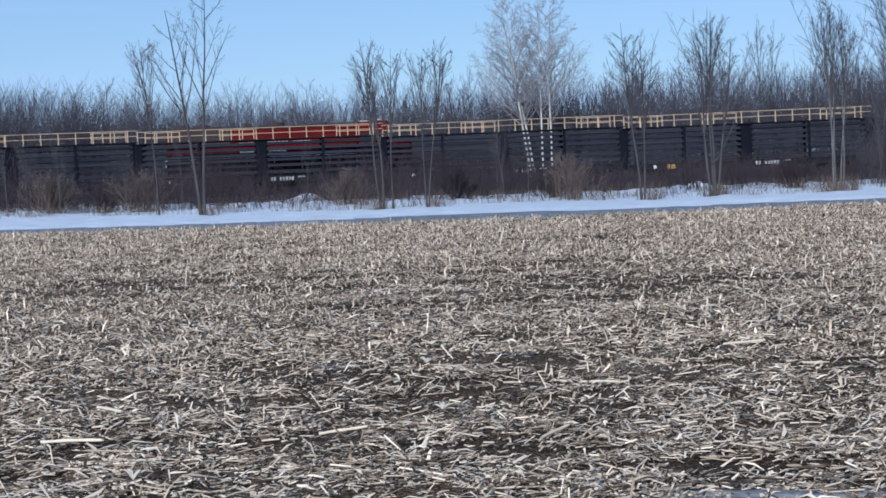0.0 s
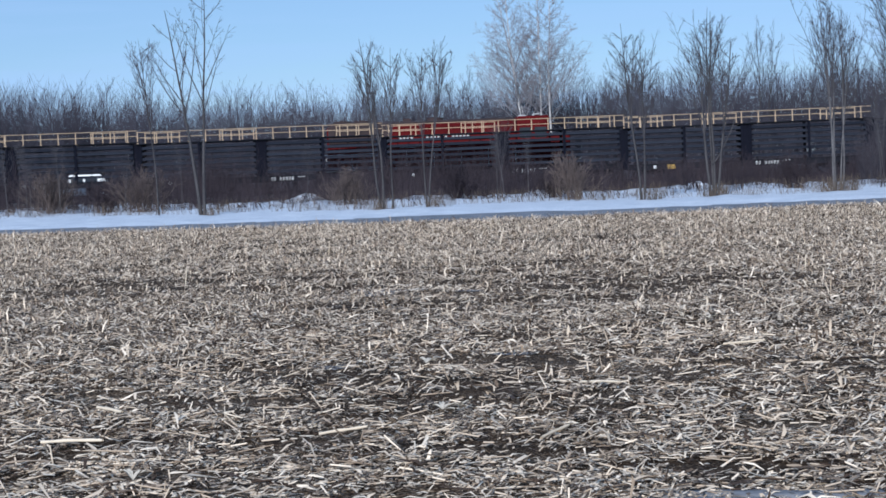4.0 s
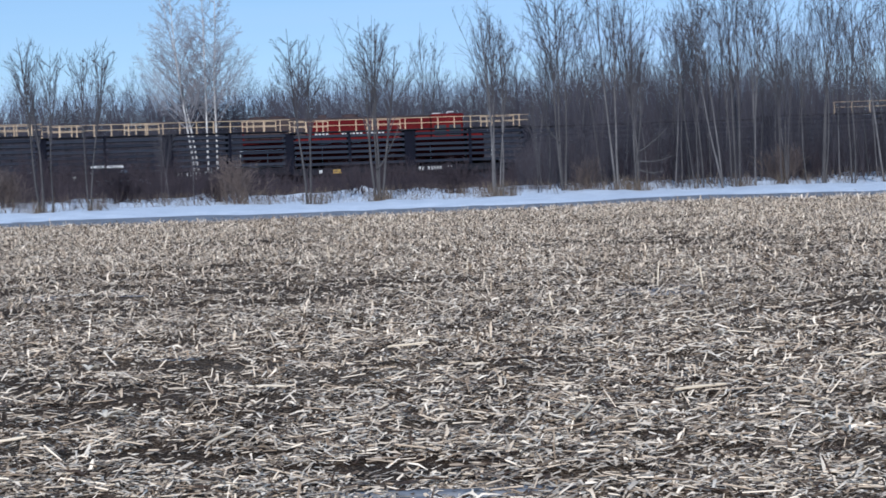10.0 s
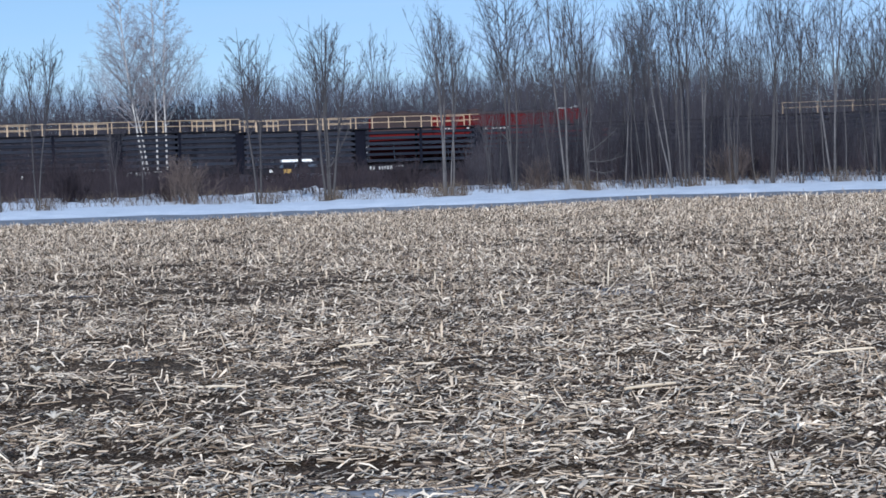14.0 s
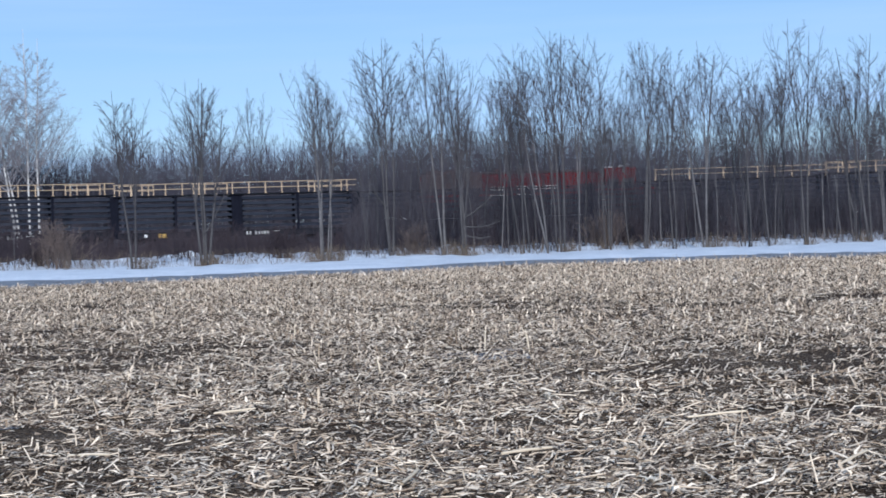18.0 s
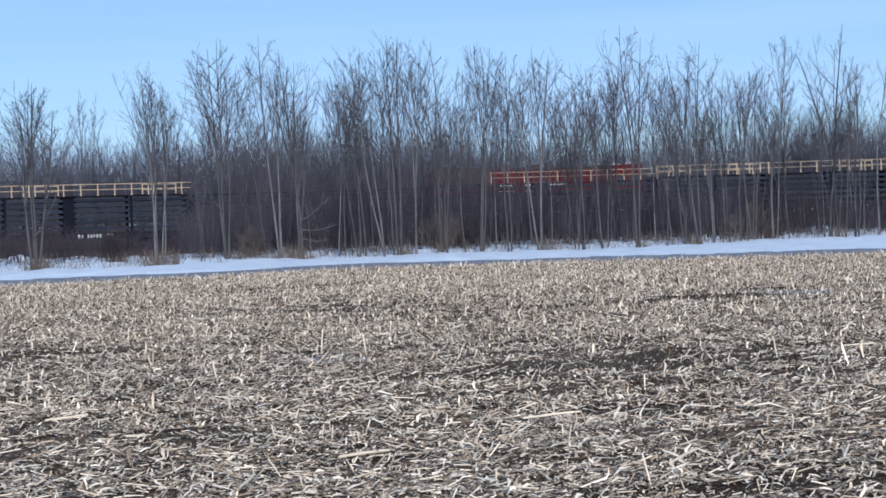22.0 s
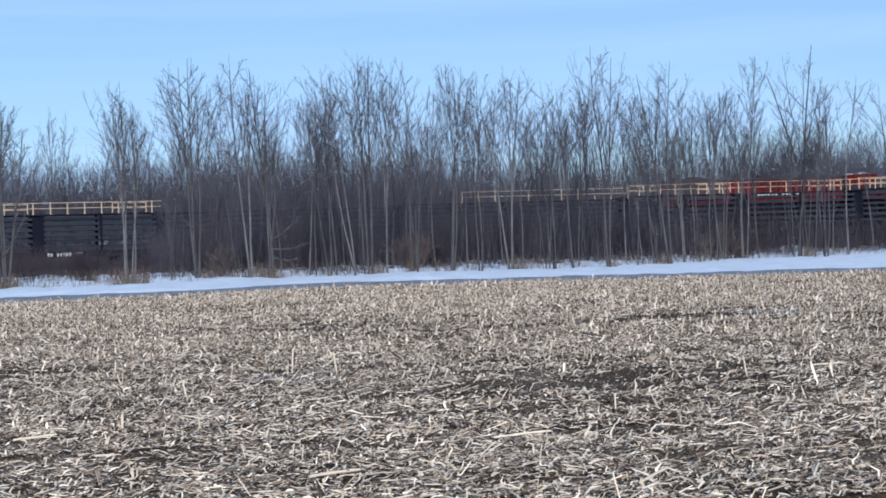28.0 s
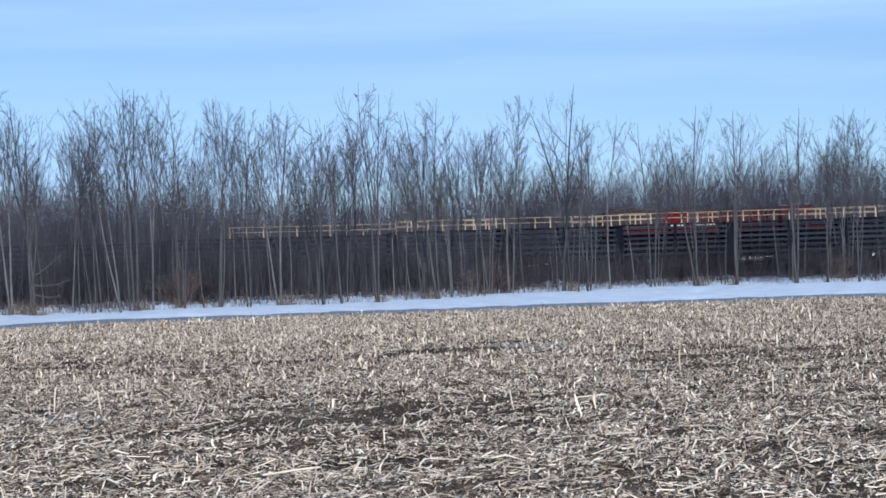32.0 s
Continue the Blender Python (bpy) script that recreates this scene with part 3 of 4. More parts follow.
# ---- brush in front of the cars ----
def brush_belt():
    r = np.random.default_rng(50)
    n = 17000
    az = r.uniform(-24, 56, n)
    dist = bank(az) + 1.5 + r.uniform(0, 1, n) ** 0.52 * np.maximum(106 - bank(az), 16)
    base = np.stack([np.sin(np.radians(az)) * dist, np.cos(np.radians(az)) * dist, np.full(n, 0.0)], 1)
    base[:, 2] = ground_z(base[:, 0], base[:, 1]) - 0.05
    way = np.stack([r.normal(0, 0.3, n), r.normal(0, 0.3, n), np.ones(n)], 1)
    lump = smooth_noise(base[:, 0], base[:, 1], 51, 11.0) + 0.7 * smooth_noise(base[:, 0], base[:, 1], 57, 3.5)
    tall = (0.55 + 2.3 * np.clip(lump + 0.35, 0, 1)) * np.clip((dist - bank(az)) / 9, 0.3, 1) * np.interp(az, (5, 7, 13, 14.5), (1, 0.6, 0.6, 1))
    P = curve(base, way, tall * r.uniform(0.6, 1.25, n), 3, 0.03, 0.09, r)
    R = 0.013 * np.linspace(1, 0.4, 3)[None, :] * r.uniform(0.6, 1.3, n)[:, None]
    l1, r1 = grow(P, R, 7, 0.1, 1.0, 30, 0.5, 0.08, 0.1, 2, r, 0.7, 0.6, 0.006)
    ob = new("brush", quads("brush", *joined([tubes(P, R, 3), tubes(l1, r1, 3)]), BRUSH))
    tagged(ob, "leafless red-brown brush along the railway bank", "brush", kind="stuff")


brush_belt()


def bank_grass():
    """Dead grass and weeds standing in the snow before the brush."""
    r = np.random.default_rng(52)
    n = 15000
    az = r.uniform(-24, 56, n)
    dist = bank(az) + np.abs(r.normal(0, 1, n)) * 5.5 - 0.3
    base = np.stack([np.sin(np.radians(az)) * dist, np.cos(np.radians(az)) * dist, np.zeros(n)], 1)
    clump = smooth_noise(base[:, 0], base[:, 1], 53, 3.5) + 0.6 * smooth_noise(base[:, 0], base[:, 1], 54, 1.2)
    base = base[clump + r.uniform(-0.3, 0.3, n) > 0.1]
    n = len(base)
    way = np.stack([r.normal(0, 0.28, n), r.normal(0, 0.28, n), np.ones(n)], 1)
    P = curve(base, way, r.uniform(0.25, 0.8, n), 3, -0.02, 0.1, r)
    R = 0.007 * np.linspace(1, 0.4, 3)[None, :] * r.uniform(0.6, 1.4, n)[:, None]
    ob = new("bank_grass", quads("bank_grass", *tubes(P, R, 3), DRY_GRASS))
    tagged(ob, "dead tan grass and weeds standing in snow", "grass", kind="stuff")


bank_grass()


def understorey():
    """Tall thin undergrowth between the edge trees and the railway, thickest in the middle stretch."""
    r = np.random.default_rng(55)
    n = 6400
    az = np.where(r.uniform(0, 1, n) < 0.7, r.uniform(14.5, 34.5, n), r.uniform(34, 56, n))
    dist = bank(az) + 3 + r.uniform(0, 1, n) ** 0.7 * np.maximum(106 - bank(az), 14)
    base = np.stack([np.sin(np.radians(az)) * dist, np.cos(np.radians(az)) * dist, np.zeros(n)], 1)
    way = np.stack([r.normal(0, 0.16, n), r.normal(0, 0.16, n), np.ones(n)], 1)
    tall = np.interp(az, (14, 17, 24, 31, 36, 56), (2.2, 5.7, 5.5, 4.5, 2.8, 2.8)) * r.uniform(0.15, 1.25, n) * (0.75 + 0.6 * np.clip(smooth_noise(base[:, 0], base[:, 1], 56, 9.0), -0.6, 1))
    P = curve(base, way, tall, 3, 0.02, 0.06, r)
    R = 0.010 * np.linspace(1, 0.3, 3)[None, :] * r.uniform(0.6, 1.4, n)[:, None]
    l1, r1 = grow(P, R, 8, 0.2, 1.0, 28, 0.32, 0.06, 0.1, 2, r, 0.6, 0.6, 0.0052)
    ob = new("undergrowth", quads("undergrowth", *joined([tubes(P, R, 3), tubes(l1, r1, 3)]), UNDER))
    tagged(ob, "tall thin leafless undergrowth before the railway", "undergrowth", kind="stuff")


understorey()


def shrub_mesh(seed, mat):
    """A rounded leafless shrub of many thin stems."""
    r = np.random.default_rng(seed)
    n = 55
    a, lean = r.uniform(0, 6.28, n), np.abs(r.normal(0, 0.55, n))
    base = np.stack([r.normal(0, 0.18, n), r.normal(0, 0.18, n), np.full(n, -0.05)], 1)
    way = np.stack([np.cos(a) * lean, np.sin(a) * lean, np.ones(n)], 1)
    P = curve(base, way, 1.35 * r.uniform(0.6, 1.1, n), 5, 0.01, 0.07, r)
    R = 0.011 * np.linspace(1, 0.4, 5)[None, :] * r.uniform(0.6, 1.3, n)[:, None]
    l1, r1 = grow(P, R, 7, 0.2, 1.0, 30, 0.42, 0.05, 0.1, 3, r, 0.7, 0.5, 0.006)
    l2, r2 = grow(l1, r1, 3, 0.2, 1.0, 34, 0.6, 0.04, 0.1, 3, r, 0.8, 0.6, 0.005)
    return quads("stems", *tubes(P, R, 3), mat), quads("twigs", *joined([tubes(l1, r1, 3), tubes(l2, r2, 3)]), mat)


shrubs = [shrub_mesh(80 + i, BRUSH if i % 2 else DRY_BRUSH) for i in range(4)]
# azimuth, distance past the bank, width
SHRUBS = [(4.6, 5, 1.35), (4.0, 6, 1.0), (-10.4, 8, 1.5), (-11.6, 7, 1.2), (-3.2, 7, 1.2), (0.6, 9, 1.2), (23.6, 7, 1.2), (24.4, 8, 1.1), (34.4, 6, 1.2), (35.0, 7, 1.0), (-13.4, 7, 1.6), (12.2, 9, 1.2), (16.9, 8, 1.0), (41.0, 7, 1.0), (46.6, 7, 1.0)]
for i, (az, past, wide) in enumerate(SHRUBS):
    at = polar(az, float(bank(az)) + past)
    ob = thing("shrub", "rounded leafless shrub with thin brown twigs" if i % 2 else "rounded tan leafless shrub in old snow", "shrub",
               Matrix.LocRotScale((at.x, at.y, 0.05), Euler((0, 0, i * 1.3)), (wide * 1.15, wide * 1.15, wide)), "shrubs on the bank")
    part("stem_clump", shrubs[i % 4][0], ob)
    part("twig_crown", shrubs[i % 4][1], ob)


def tuft_mesh(seed):
    """A tuft of dead grass, blades leaning out from one foot."""
    r = np.random.default_rng(seed)
    n = 70
    a, lean = r.uniform(0, 6.28, n), np.abs(r.normal(0, 0.4, n))
    base = np.stack([r.normal(0, 0.16, n), r.normal(0, 0.16, n), np.full(n, -0.03)], 1)
    way = np.stack([np.cos(a) * lean, np.sin(a) * lean, np.ones(n)], 1)
    P = curve(base, way, r.uniform(0.2, 0.6, n), 4, -0.06, 0.06, r)
    return quads("blades", *tubes(P, 0.006 * np.linspace(1, 0.3, 4)[None, :] * r.uniform(0.7, 1.4, n)[:, None], 3), DRY_GRASS)


tufts = [tuft_mesh(90 + i) for i in range(3)]
for i, (k, side) in enumerate(((0, 0.2), (2, -0.3), (4, 0.3), (5, 0.25), (6, -0.3), (6, 0.35), (7, -0.5), (7, 0.1), (7, 0.6), (8, 0.3), (9, 0.2), (11, -0.3), (11, 0.4), (13, 0.2), (15, -0.2), (18, 0.3), (21, 0.2), (23, -0.3), (26, 0.4), (30, 0.2), (31, -0.3))):
    az, d = EDGE_TREES[k][:2]
    at = polar(az + math.degrees(side / d), d - 0.25)
    ob = new("grass_tuft", tufts[i % 3])
    ob.matrix_basis = Matrix.LocRotScale((at.x, at.y, 0.08), Euler((0, 0, i * 1.7)), (1.0 + 0.15 * (i % 4),) * 3)
    tagged(ob, "tuft of dead tan grass at the foot of a tree", "grass", "grass tufts")


def snow_mound(az, d, wide, tall, seed):
    r = np.random.default_rng(seed)
    n, k = 22, 7
    a = np.arange(n) * 2 * np.pi / n
    u = np.linspace(1, 0.02, k)
    X = np.cos(a)[None] * u[:, None] * wide
    Y = np.sin(a)[None] * u[:, None] * wide * 0.7
    Z = tall * (1 - u[:, None] ** 1.6) * (1 + 0.35 * np.sin(2 * a + seed)[None]) + r.normal(0, 0.05, (k, n)) - 0.1
    idx = np.arange(n * k).reshape(k, n)
    nxt = np.roll(idx, -1, 1)
    F = np.stack([idx[:-1], nxt[:-1], nxt[1:], idx[1:]], -1).reshape(-1, 4)
    ob = new("snow_mound", quads("snow_mound", np.stack([X, Y, Z], -1).reshape(-1, 3), F, SNOW, True))
    ob.matrix_basis = Matrix.Translation(polar(az, d, 0.2))
    tagged(ob, "lumpy mound of old snow below the track bank", "snow mound", "snow mounds")


for spec in ((-4.7, 92, 1.1, 0.35, 1), (36.7, 97, 1.4, 0.35, 2), (9.0, 84, 1.3, 0.22, 4)):
    snow_mound(*spec)

# ---- the standing train of rail carriers ----
DECK_Z = 1.0                     # floor of a car over the rail
WALK_Z = 3.5                     # walkway over the rail
TIERS = (1.22, 1.64, 2.02, 2.38, 2.75, 3.11)


def rail_section(bm, length):
    box(bm, 0, length, -0.07, 0.07, 0.0, 0.025)
    box(bm, 0, length, -0.012, 0.012, 0.02, 0.14)
    box(bm, 0, length, -0.036, 0.036, 0.135, 0.175)


LONG = UNIT * 2


def build_car(railing):
    ob = thing("rail_car", "black railway car loaded with tiers of long rails" + (", yellow handrails" if railing == 1 else ", short yellow handrail" if railing else ""), "rail car", pose(0, 0, 0), "standing rail train")
    part("deck", shape(lambda bm: box(bm, 0.25, LONG - 0.25, -1.4, 1.4, DECK_Z - 0.12, DECK_Z, 0.01), BLACK), ob)
    sill = shape(lambda bm: (box(bm, 0.25, LONG - 0.25, -0.06, 0.06, 0.62, DECK_Z - 0.0, 0.01), box(bm, 0.25, LONG - 0.25, -0.11, 0.11, 0.6, 0.64), box(bm, 0.25, LONG - 0.25, -0.11, 0.11, DECK_Z - 0.04, DECK_Z + 0.01)), BLACK)
    for y in (-1.38, 1.38):
        part("side_sill", sill, ob, pose(0, y, 0))
    rail = shape(lambda bm: rail_section(bm, UNIT - 0.76), STEEL)
    for k in (0, 1):
        for z in TIERS:
            for y in np.linspace(-1.36, 1.36, 11):
                part("carried_rail", rail, ob, pose(k * UNIT + 0.38, float(y), z))
    # racks: two posts, cross bars and a plate on each side; posts coloured as if in shade
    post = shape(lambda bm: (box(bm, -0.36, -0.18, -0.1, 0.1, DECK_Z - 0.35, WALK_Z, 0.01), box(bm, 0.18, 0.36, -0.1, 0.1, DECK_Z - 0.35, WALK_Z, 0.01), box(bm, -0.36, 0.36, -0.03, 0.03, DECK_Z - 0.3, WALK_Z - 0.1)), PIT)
    bar = shape(lambda bm: box(bm, -0.5, 0.5, -1.15, 1.15, -0.1, 0.0, 0.01), BLACK)
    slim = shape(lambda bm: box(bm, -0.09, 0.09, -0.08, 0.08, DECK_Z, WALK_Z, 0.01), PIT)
    for x in (0.0, UNIT):
        rack = part("rack", bar, ob, pose(x, 0, WALK_Z - 0.05))
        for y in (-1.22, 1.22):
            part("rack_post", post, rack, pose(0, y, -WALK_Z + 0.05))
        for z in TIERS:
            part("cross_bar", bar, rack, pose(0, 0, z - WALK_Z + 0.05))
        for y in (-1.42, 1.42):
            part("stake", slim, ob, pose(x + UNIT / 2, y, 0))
    if railing == 1:
        part("walkway", shape(lambda bm: box(bm, 0.0, LONG, -1.5, 1.5, WALK_Z - 0.06, WALK_Z + 0.02, 0.01), BLACK), ob)
        top = shape(lambda bm: rod(bm, (0.05, 0, 0), (LONG - 0.05, 0, 0), 0.022), RAILING)
        short = shape(lambda bm: rod(bm, (0, 0, 0), (2.4, 0, 0), 0.024), RAILING)
        stand = shape(lambda bm: (box(bm, -0.03, 0.03, -0.025, 0.025, 0, 0.74), box(bm, -0.07, 0.07, -0.05, 0.05, 0, 0.03)), RAILING)
        part("handrail", top, ob, pose(0, -1.45, WALK_Z + 0.76))
        part("mid_rail", top, ob, pose(0, -1.45, WALK_Z + 0.4))
        for i in range(15):
            part("railing_post", stand, ob, pose(0.12 + i * 1.12, -1.45, WALK_Z))
        for x in (0.4, UNIT - 2.8, UNIT + 5.2):
            part("handrail", short, ob, pose(x, 1.45, WALK_Z + 0.76))
            part("mid_rail", short, ob, pose(x, 1.45, WALK_Z + 0.4))
            for q in range(4):
                part("railing_post", stand, ob, pose(x + 0.05 + q * 0.77, 1.45, WALK_Z))
    else:
        if railing:
            side = shape(lambda bm: rod(bm, (UNIT * 0.55, 0, 0), (LONG - 0.05, 0, 0), 0.026), RAILING)
            foot = shape(lambda bm: box(bm, -0.035, 0.035, -0.025, 0.025, 0, 0.74), RAILING)
            part("handrail", side, ob, pose(0, -1.38, WALK_Z + 0.76))
            part("mid_rail", side, ob, pose(0, -1.38, WALK_Z + 0.4))
            for i in range(11):
                part("railing_post", foot, ob, pose(UNIT * 0.55 + 0.1 + i * 1.18, -1.38, WALK_Z))
        part("top_plate", shape(lambda bm: box(bm, 0.0, LONG, -1.4, 1.4, WALK_Z - 0.06, WALK_Z, 0.01), BLACK), ob)
    # trucks
    wheel = shape(lambda bm: (rod(bm, (0, -0.07, 0), (0, 0.07, 0), 0.43, 20), rod(bm, (0, -0.09, 0), (0, -0.06, 0), 0.46, 20)), STEEL)
    frame_side = shape(lambda bm: (box(bm, -1.15, 1.15, -0.08, 0.08, 0.45, 0.62, 0.02), box(bm, -0.35, 0.35, -0.09, 0.09, 0.28, 0.5, 0.03), box(bm, -1.05, -0.65, -0.1, 0.1, 0.33, 0.55, 0.03), box(bm, 0.65, 1.05, -0.1, 0.1, 0.33, 0.55, 0.03)), BLACK)
    for x in (2.2, LONG - 2.2):
        truck = part("truck", shape(lambda bm: box(bm, -0.25, 0.25, -1.1, 1.1, 0.4, 0.7, 0.03), BLACK), ob, pose(x, 0, 0))
        for y in (-1.05, 1.05):
            part("truck_side", frame_side, truck, pose(0, y, 0))
        for wx in (-0.86, 0.86):
            for y in (-0.75, 0.75):
                part("wheel", wheel, truck, pose(wx, y, 0.46))
    coupler = shape(lambda bm: (box(bm, -0.3, 0.3, -0.09, 0.09, 0.75, 0.95, 0.02), box(bm, 0.1, 0.4, -0.15, 0.15, 0.72, 0.98, 0.03)), BLACK)
    part("coupler", coupler, ob, pose(0.0, 0, 0))
    return ob


def mark_car(car):
    """Stencilled markings on the sill and a reflector."""
    glyph = shape(lambda bm: box(bm, 0, 0.13, -0.004, 0.004, 0, 0.24), PALE)
    for i in range(8):
        if i != 2:
            part("marking", glyph, car, pose(UNIT + 0.55 + i * 0.2, -1.5, 0.68))
    thin = shape(lambda bm: box(bm, 0, 0.5, -0.004, 0.004, 0, 0.07), PALE)
    part("marking", thin, car, pose(UNIT + 2.35, -1.5, 0.86))
    square = shape(lambda bm: box(bm, -0.09, 0.09, -0.01, 0.01, -0.1, 0.1, 0.004), WHITE)
    part("reflector", square, car, pose(2.1, -1.5, 0.8), "white square reflector")


with_rail, without, half_rail = build_car(1), build_car(0), build_car(2)
mark_car(half_rail)
mark_car(with_rail)
mark_car(without)
for k in range(-5, 21, 2):
    proto = {7: without, 9: half_rail}.get(k, with_rail)
    here = on_track(S_FIRST + k * UNIT)
    far_end = on_track(S_FIRST + (k + 2) * UNIT)
    way = far_end.translation - here.translation
    m = pose(*here.translation, 0, 0, math.degrees(math.atan2(way.y, way.x)))
    if k == -5:
        with_rail.matrix_basis = m
    elif k in (7, 9):
        proto.matrix_basis = m
    else:
        car = copy_thing(proto, m)
        if k == 5:
            plate = shape(lambda bm: box(bm, -0.27, 0.27, -0.01, 0.01, -0.14, 0.14, 0.004), YELLOW)
            part("placard", plate, car, pose(3.2, -1.5, 0.78), "yellow placard on the sill")


# ---- the red engine on the far track ----
def build_engine():
    ob = thing("locomotive", "red diesel locomotive with a sooty roof and white lettering", "locomotive", pose(0, 0, 0))
    part("underframe", shape(lambda bm: (box(bm, -9.4, 9.4, -1.52, 1.52, 1.2, 1.42, 0.02), box(bm, -9.0, 9.0, -1.1, 1.1, 0.95, 1.2)), BLACK), ob)
    hood = part("long_hood", shape(lambda bm: box(bm, -8.7, 4.7, -0.98, 0.98, 1.42, 4.42, 0.14), RED), ob)
    door = shape(lambda bm: (box(bm, -0.36, 0.36, -0.012, 0.012, 1.6, 3.35, 0.006), box(bm, 0.25, 0.29, -0.03, 0.0, 2.4, 2.6)), RED)
    for i in range(11):
        for y, turn in ((-1.0, 0), (1.0, 180)):
            part("hood_door", door, hood, pose(-4.2 + i * 0.82, y, 0, 0, 0, turn))
    grille = shape(lambda bm: [box(bm, -0.8, 0.8, -0.02, 0.02, 3.45 + q * 0.1, 3.5 + q * 0.1) for q in range(9)], ROOF)
    for x in (-7.5, -5.6):
        for y in (-1.12, 1.12):
            part("radiator_grille", grille, hood, pose(x, y, 0))
    part("radiator_section", shape(lambda bm: box(bm, -8.6, -4.2, -1.12, 1.12, 3.2, 4.52, 0.12), ROOF), hood, None, "soot-darkened radiator section")
    part("hood_roof", shape(lambda bm: (box(bm, -8.6, 4.6, -0.84, 0.84, 4.42, 4.62, 0.08), box(bm, -8.3, -4.8, -0.95, 0.95, 4.52, 4.7, 0.06)), ROOF), ob)
    fan = shape(lambda bm: (rod(bm, (0, 0, 4.6), (0, 0, 4.82), 0.6, 20), rod(bm, (0, 0, 4.8), (0, 0, 4.86), 0.2, 12)), ROOF)
    for x in (-7.6, -6.2, -1.0):
        part("roof_fan", fan, ob, pose(x, 0, 0))
    part("muffler", shape(lambda bm: box(bm, -0.3, 0.3, -0.25, 0.25, 4.55, 4.85, 0.03), ROOF), ob, pose(-3.0, 0, 0))
    cab = part("cab", shape(lambda bm: (box(bm, 4.7, 6.95, -1.52, 1.52, 1.42, 4.4, 0.1), box(bm, 4.65, 7.05, -1.45, 1.45, 4.3, 4.66, 0.16)), RED), ob)
    pane = shape(lambda bm: box(bm, -0.42, 0.42, -0.012, 0.012, 3.1, 3.85, 0.01), GLASS)
    for x in (5.3, 6.35):
        for y in (-1.53, 1.53):
            part("cab_window", pane, cab, pose(x, y, 0))
    for y in (-0.95, 0.95):
        part("windshield", pane, cab, pose(6.97, y, 0, 0, 0, 90))
    part("short_hood", shape(lambda bm: box(bm, 6.95, 8.5, -0.98, 0.98, 1.42, 3.25, 0.16), RED), ob)
    part("air_horn", shape(lambda bm: [rod(bm, (0.0, y, 4.8), (0.45, y, 4.82), 0.05) for y in (-0.14, 0, 0.14)] + [box(bm, -0.05, 0.05, -0.2, 0.2, 4.62, 4.8)], PALE), ob, pose(6.0, 0, 0), "pale three-chime air horn")
    part("antenna_dome", shape(lambda bm: box(bm, -0.3, 0.3, -0.25, 0.25, 4.64, 4.76, 0.05), PALE), ob, pose(5.2, 0, 0), "pale grey antenna box on the cab roof")
    part("bell", shape(lambda bm: rod(bm, (0, 0, 4.6), (0, 0, 4.78), 0.12, 12), STEEL), ob, pose(2.5, 0.5, 0))
    for x, m in ((8.52, RED), (-8.72, RED)):
        part("headlight", shape(lambda bm: [rod(bm, (-0.02, y, 4.25 if x < 0 else 3.0), (0.02, y, 4.25 if x < 0 else 3.0), 0.1, 14) for y in (-0.13, 0.13)], GLASS), ob, pose(x, 0, 0))
    # lettering too far off to be read: plain bars
    tall, low = shape(lambda bm: box(bm, 0, 0.17, -0.004, 0.004, 0, 0.26), PALE), shape(lambda bm: box(bm, 0, 0.3, -0.004, 0.004, 0, 0.16), PALE)
    for i in range(4):
        part("lettering", tall, ob, pose(-3.6 + i * 0.26, -1.02, 3.26))
        part("lettering", low, ob, pose(-3.6 + i * 0.28, -1.02, 2.78))
    for i in range(12):
        if i != 6:
            part("lettering", tall, ob, pose(-1.7 + i * 0.26, -1.02, 3.26))
    for i in range(4):
        part("lettering", low, ob, pose(-1.7 + i * 0.34, -1.02, 2.78))
    stripe = shape(lambda bm: box(bm, -9.3, 9.3, -0.004, 0.004, 1.26, 1.36), WHITE)
    part("sill_stripe", stripe, ob, pose(0, -1.53, 0), "thin white sill stripe")
    bar = shape(lambda bm: rod(bm, (-8.9, 0, 2.45), (4.6, 0, 2.45), 0.022), WHITE)
    upright = shape(lambda bm: rod(bm, (0, 0, 1.4), (0, 0, 2.45), 0.02), WHITE)
    for y in (-1.48, 1.48):
        part("handrail", bar, ob, pose(0, y, 0))
        for i in range(8):
            part("handrail_post", upright, ob, pose(-8.9 + i * 1.92, y, 0))
    part("fuel_tank", shape(lambda bm: box(bm, -2.6, 2.6, -1.3, 1.3, 0.3, 1.0, 0.2), BLACK), ob)
    plow = shape(lambda bm: (box(bm, 0, 0.12, -1.45, 1.45, 0.15, 1.2, 0.03), box(bm, 0.0, 0.25, -1.3, 1.3, 0.15, 0.7, 0.05)), BLACK)
    part("pilot", plow, ob, pose(9.4, 0, 0))
    part("pilot", plow, ob, pose(-9.4, 0, 0, 0, 0, 180))
    part("coupler", shape(lambda bm: box(bm, -9.95, 9.95, -0.12, 0.12, 0.75, 0.98, 0.03), BLACK), ob)
    wheel = shape(lambda bm: (rod(bm, (0, -0.07, 0), (0, 0.07, 0), 0.48, 22), rod(bm, (0, -0.1, 0), (0, -0.06, 0), 0.51, 22)), STEEL)
    frame_side = shape(lambda bm: (box(bm, -1.75, 1.75, -0.09, 0.09, 0.55, 0.82, 0.03), box(bm, -0.4, 0.4, -0.12, 0.12, 0.3, 0.6, 0.04), box(bm, -1.6, -1.0, -0.12, 0.12, 0.32, 0.62, 0.04), box(bm, 1.0, 1.6, -0.12, 0.12, 0.32, 0.62, 0.04)), BLACK)
    wheels = []
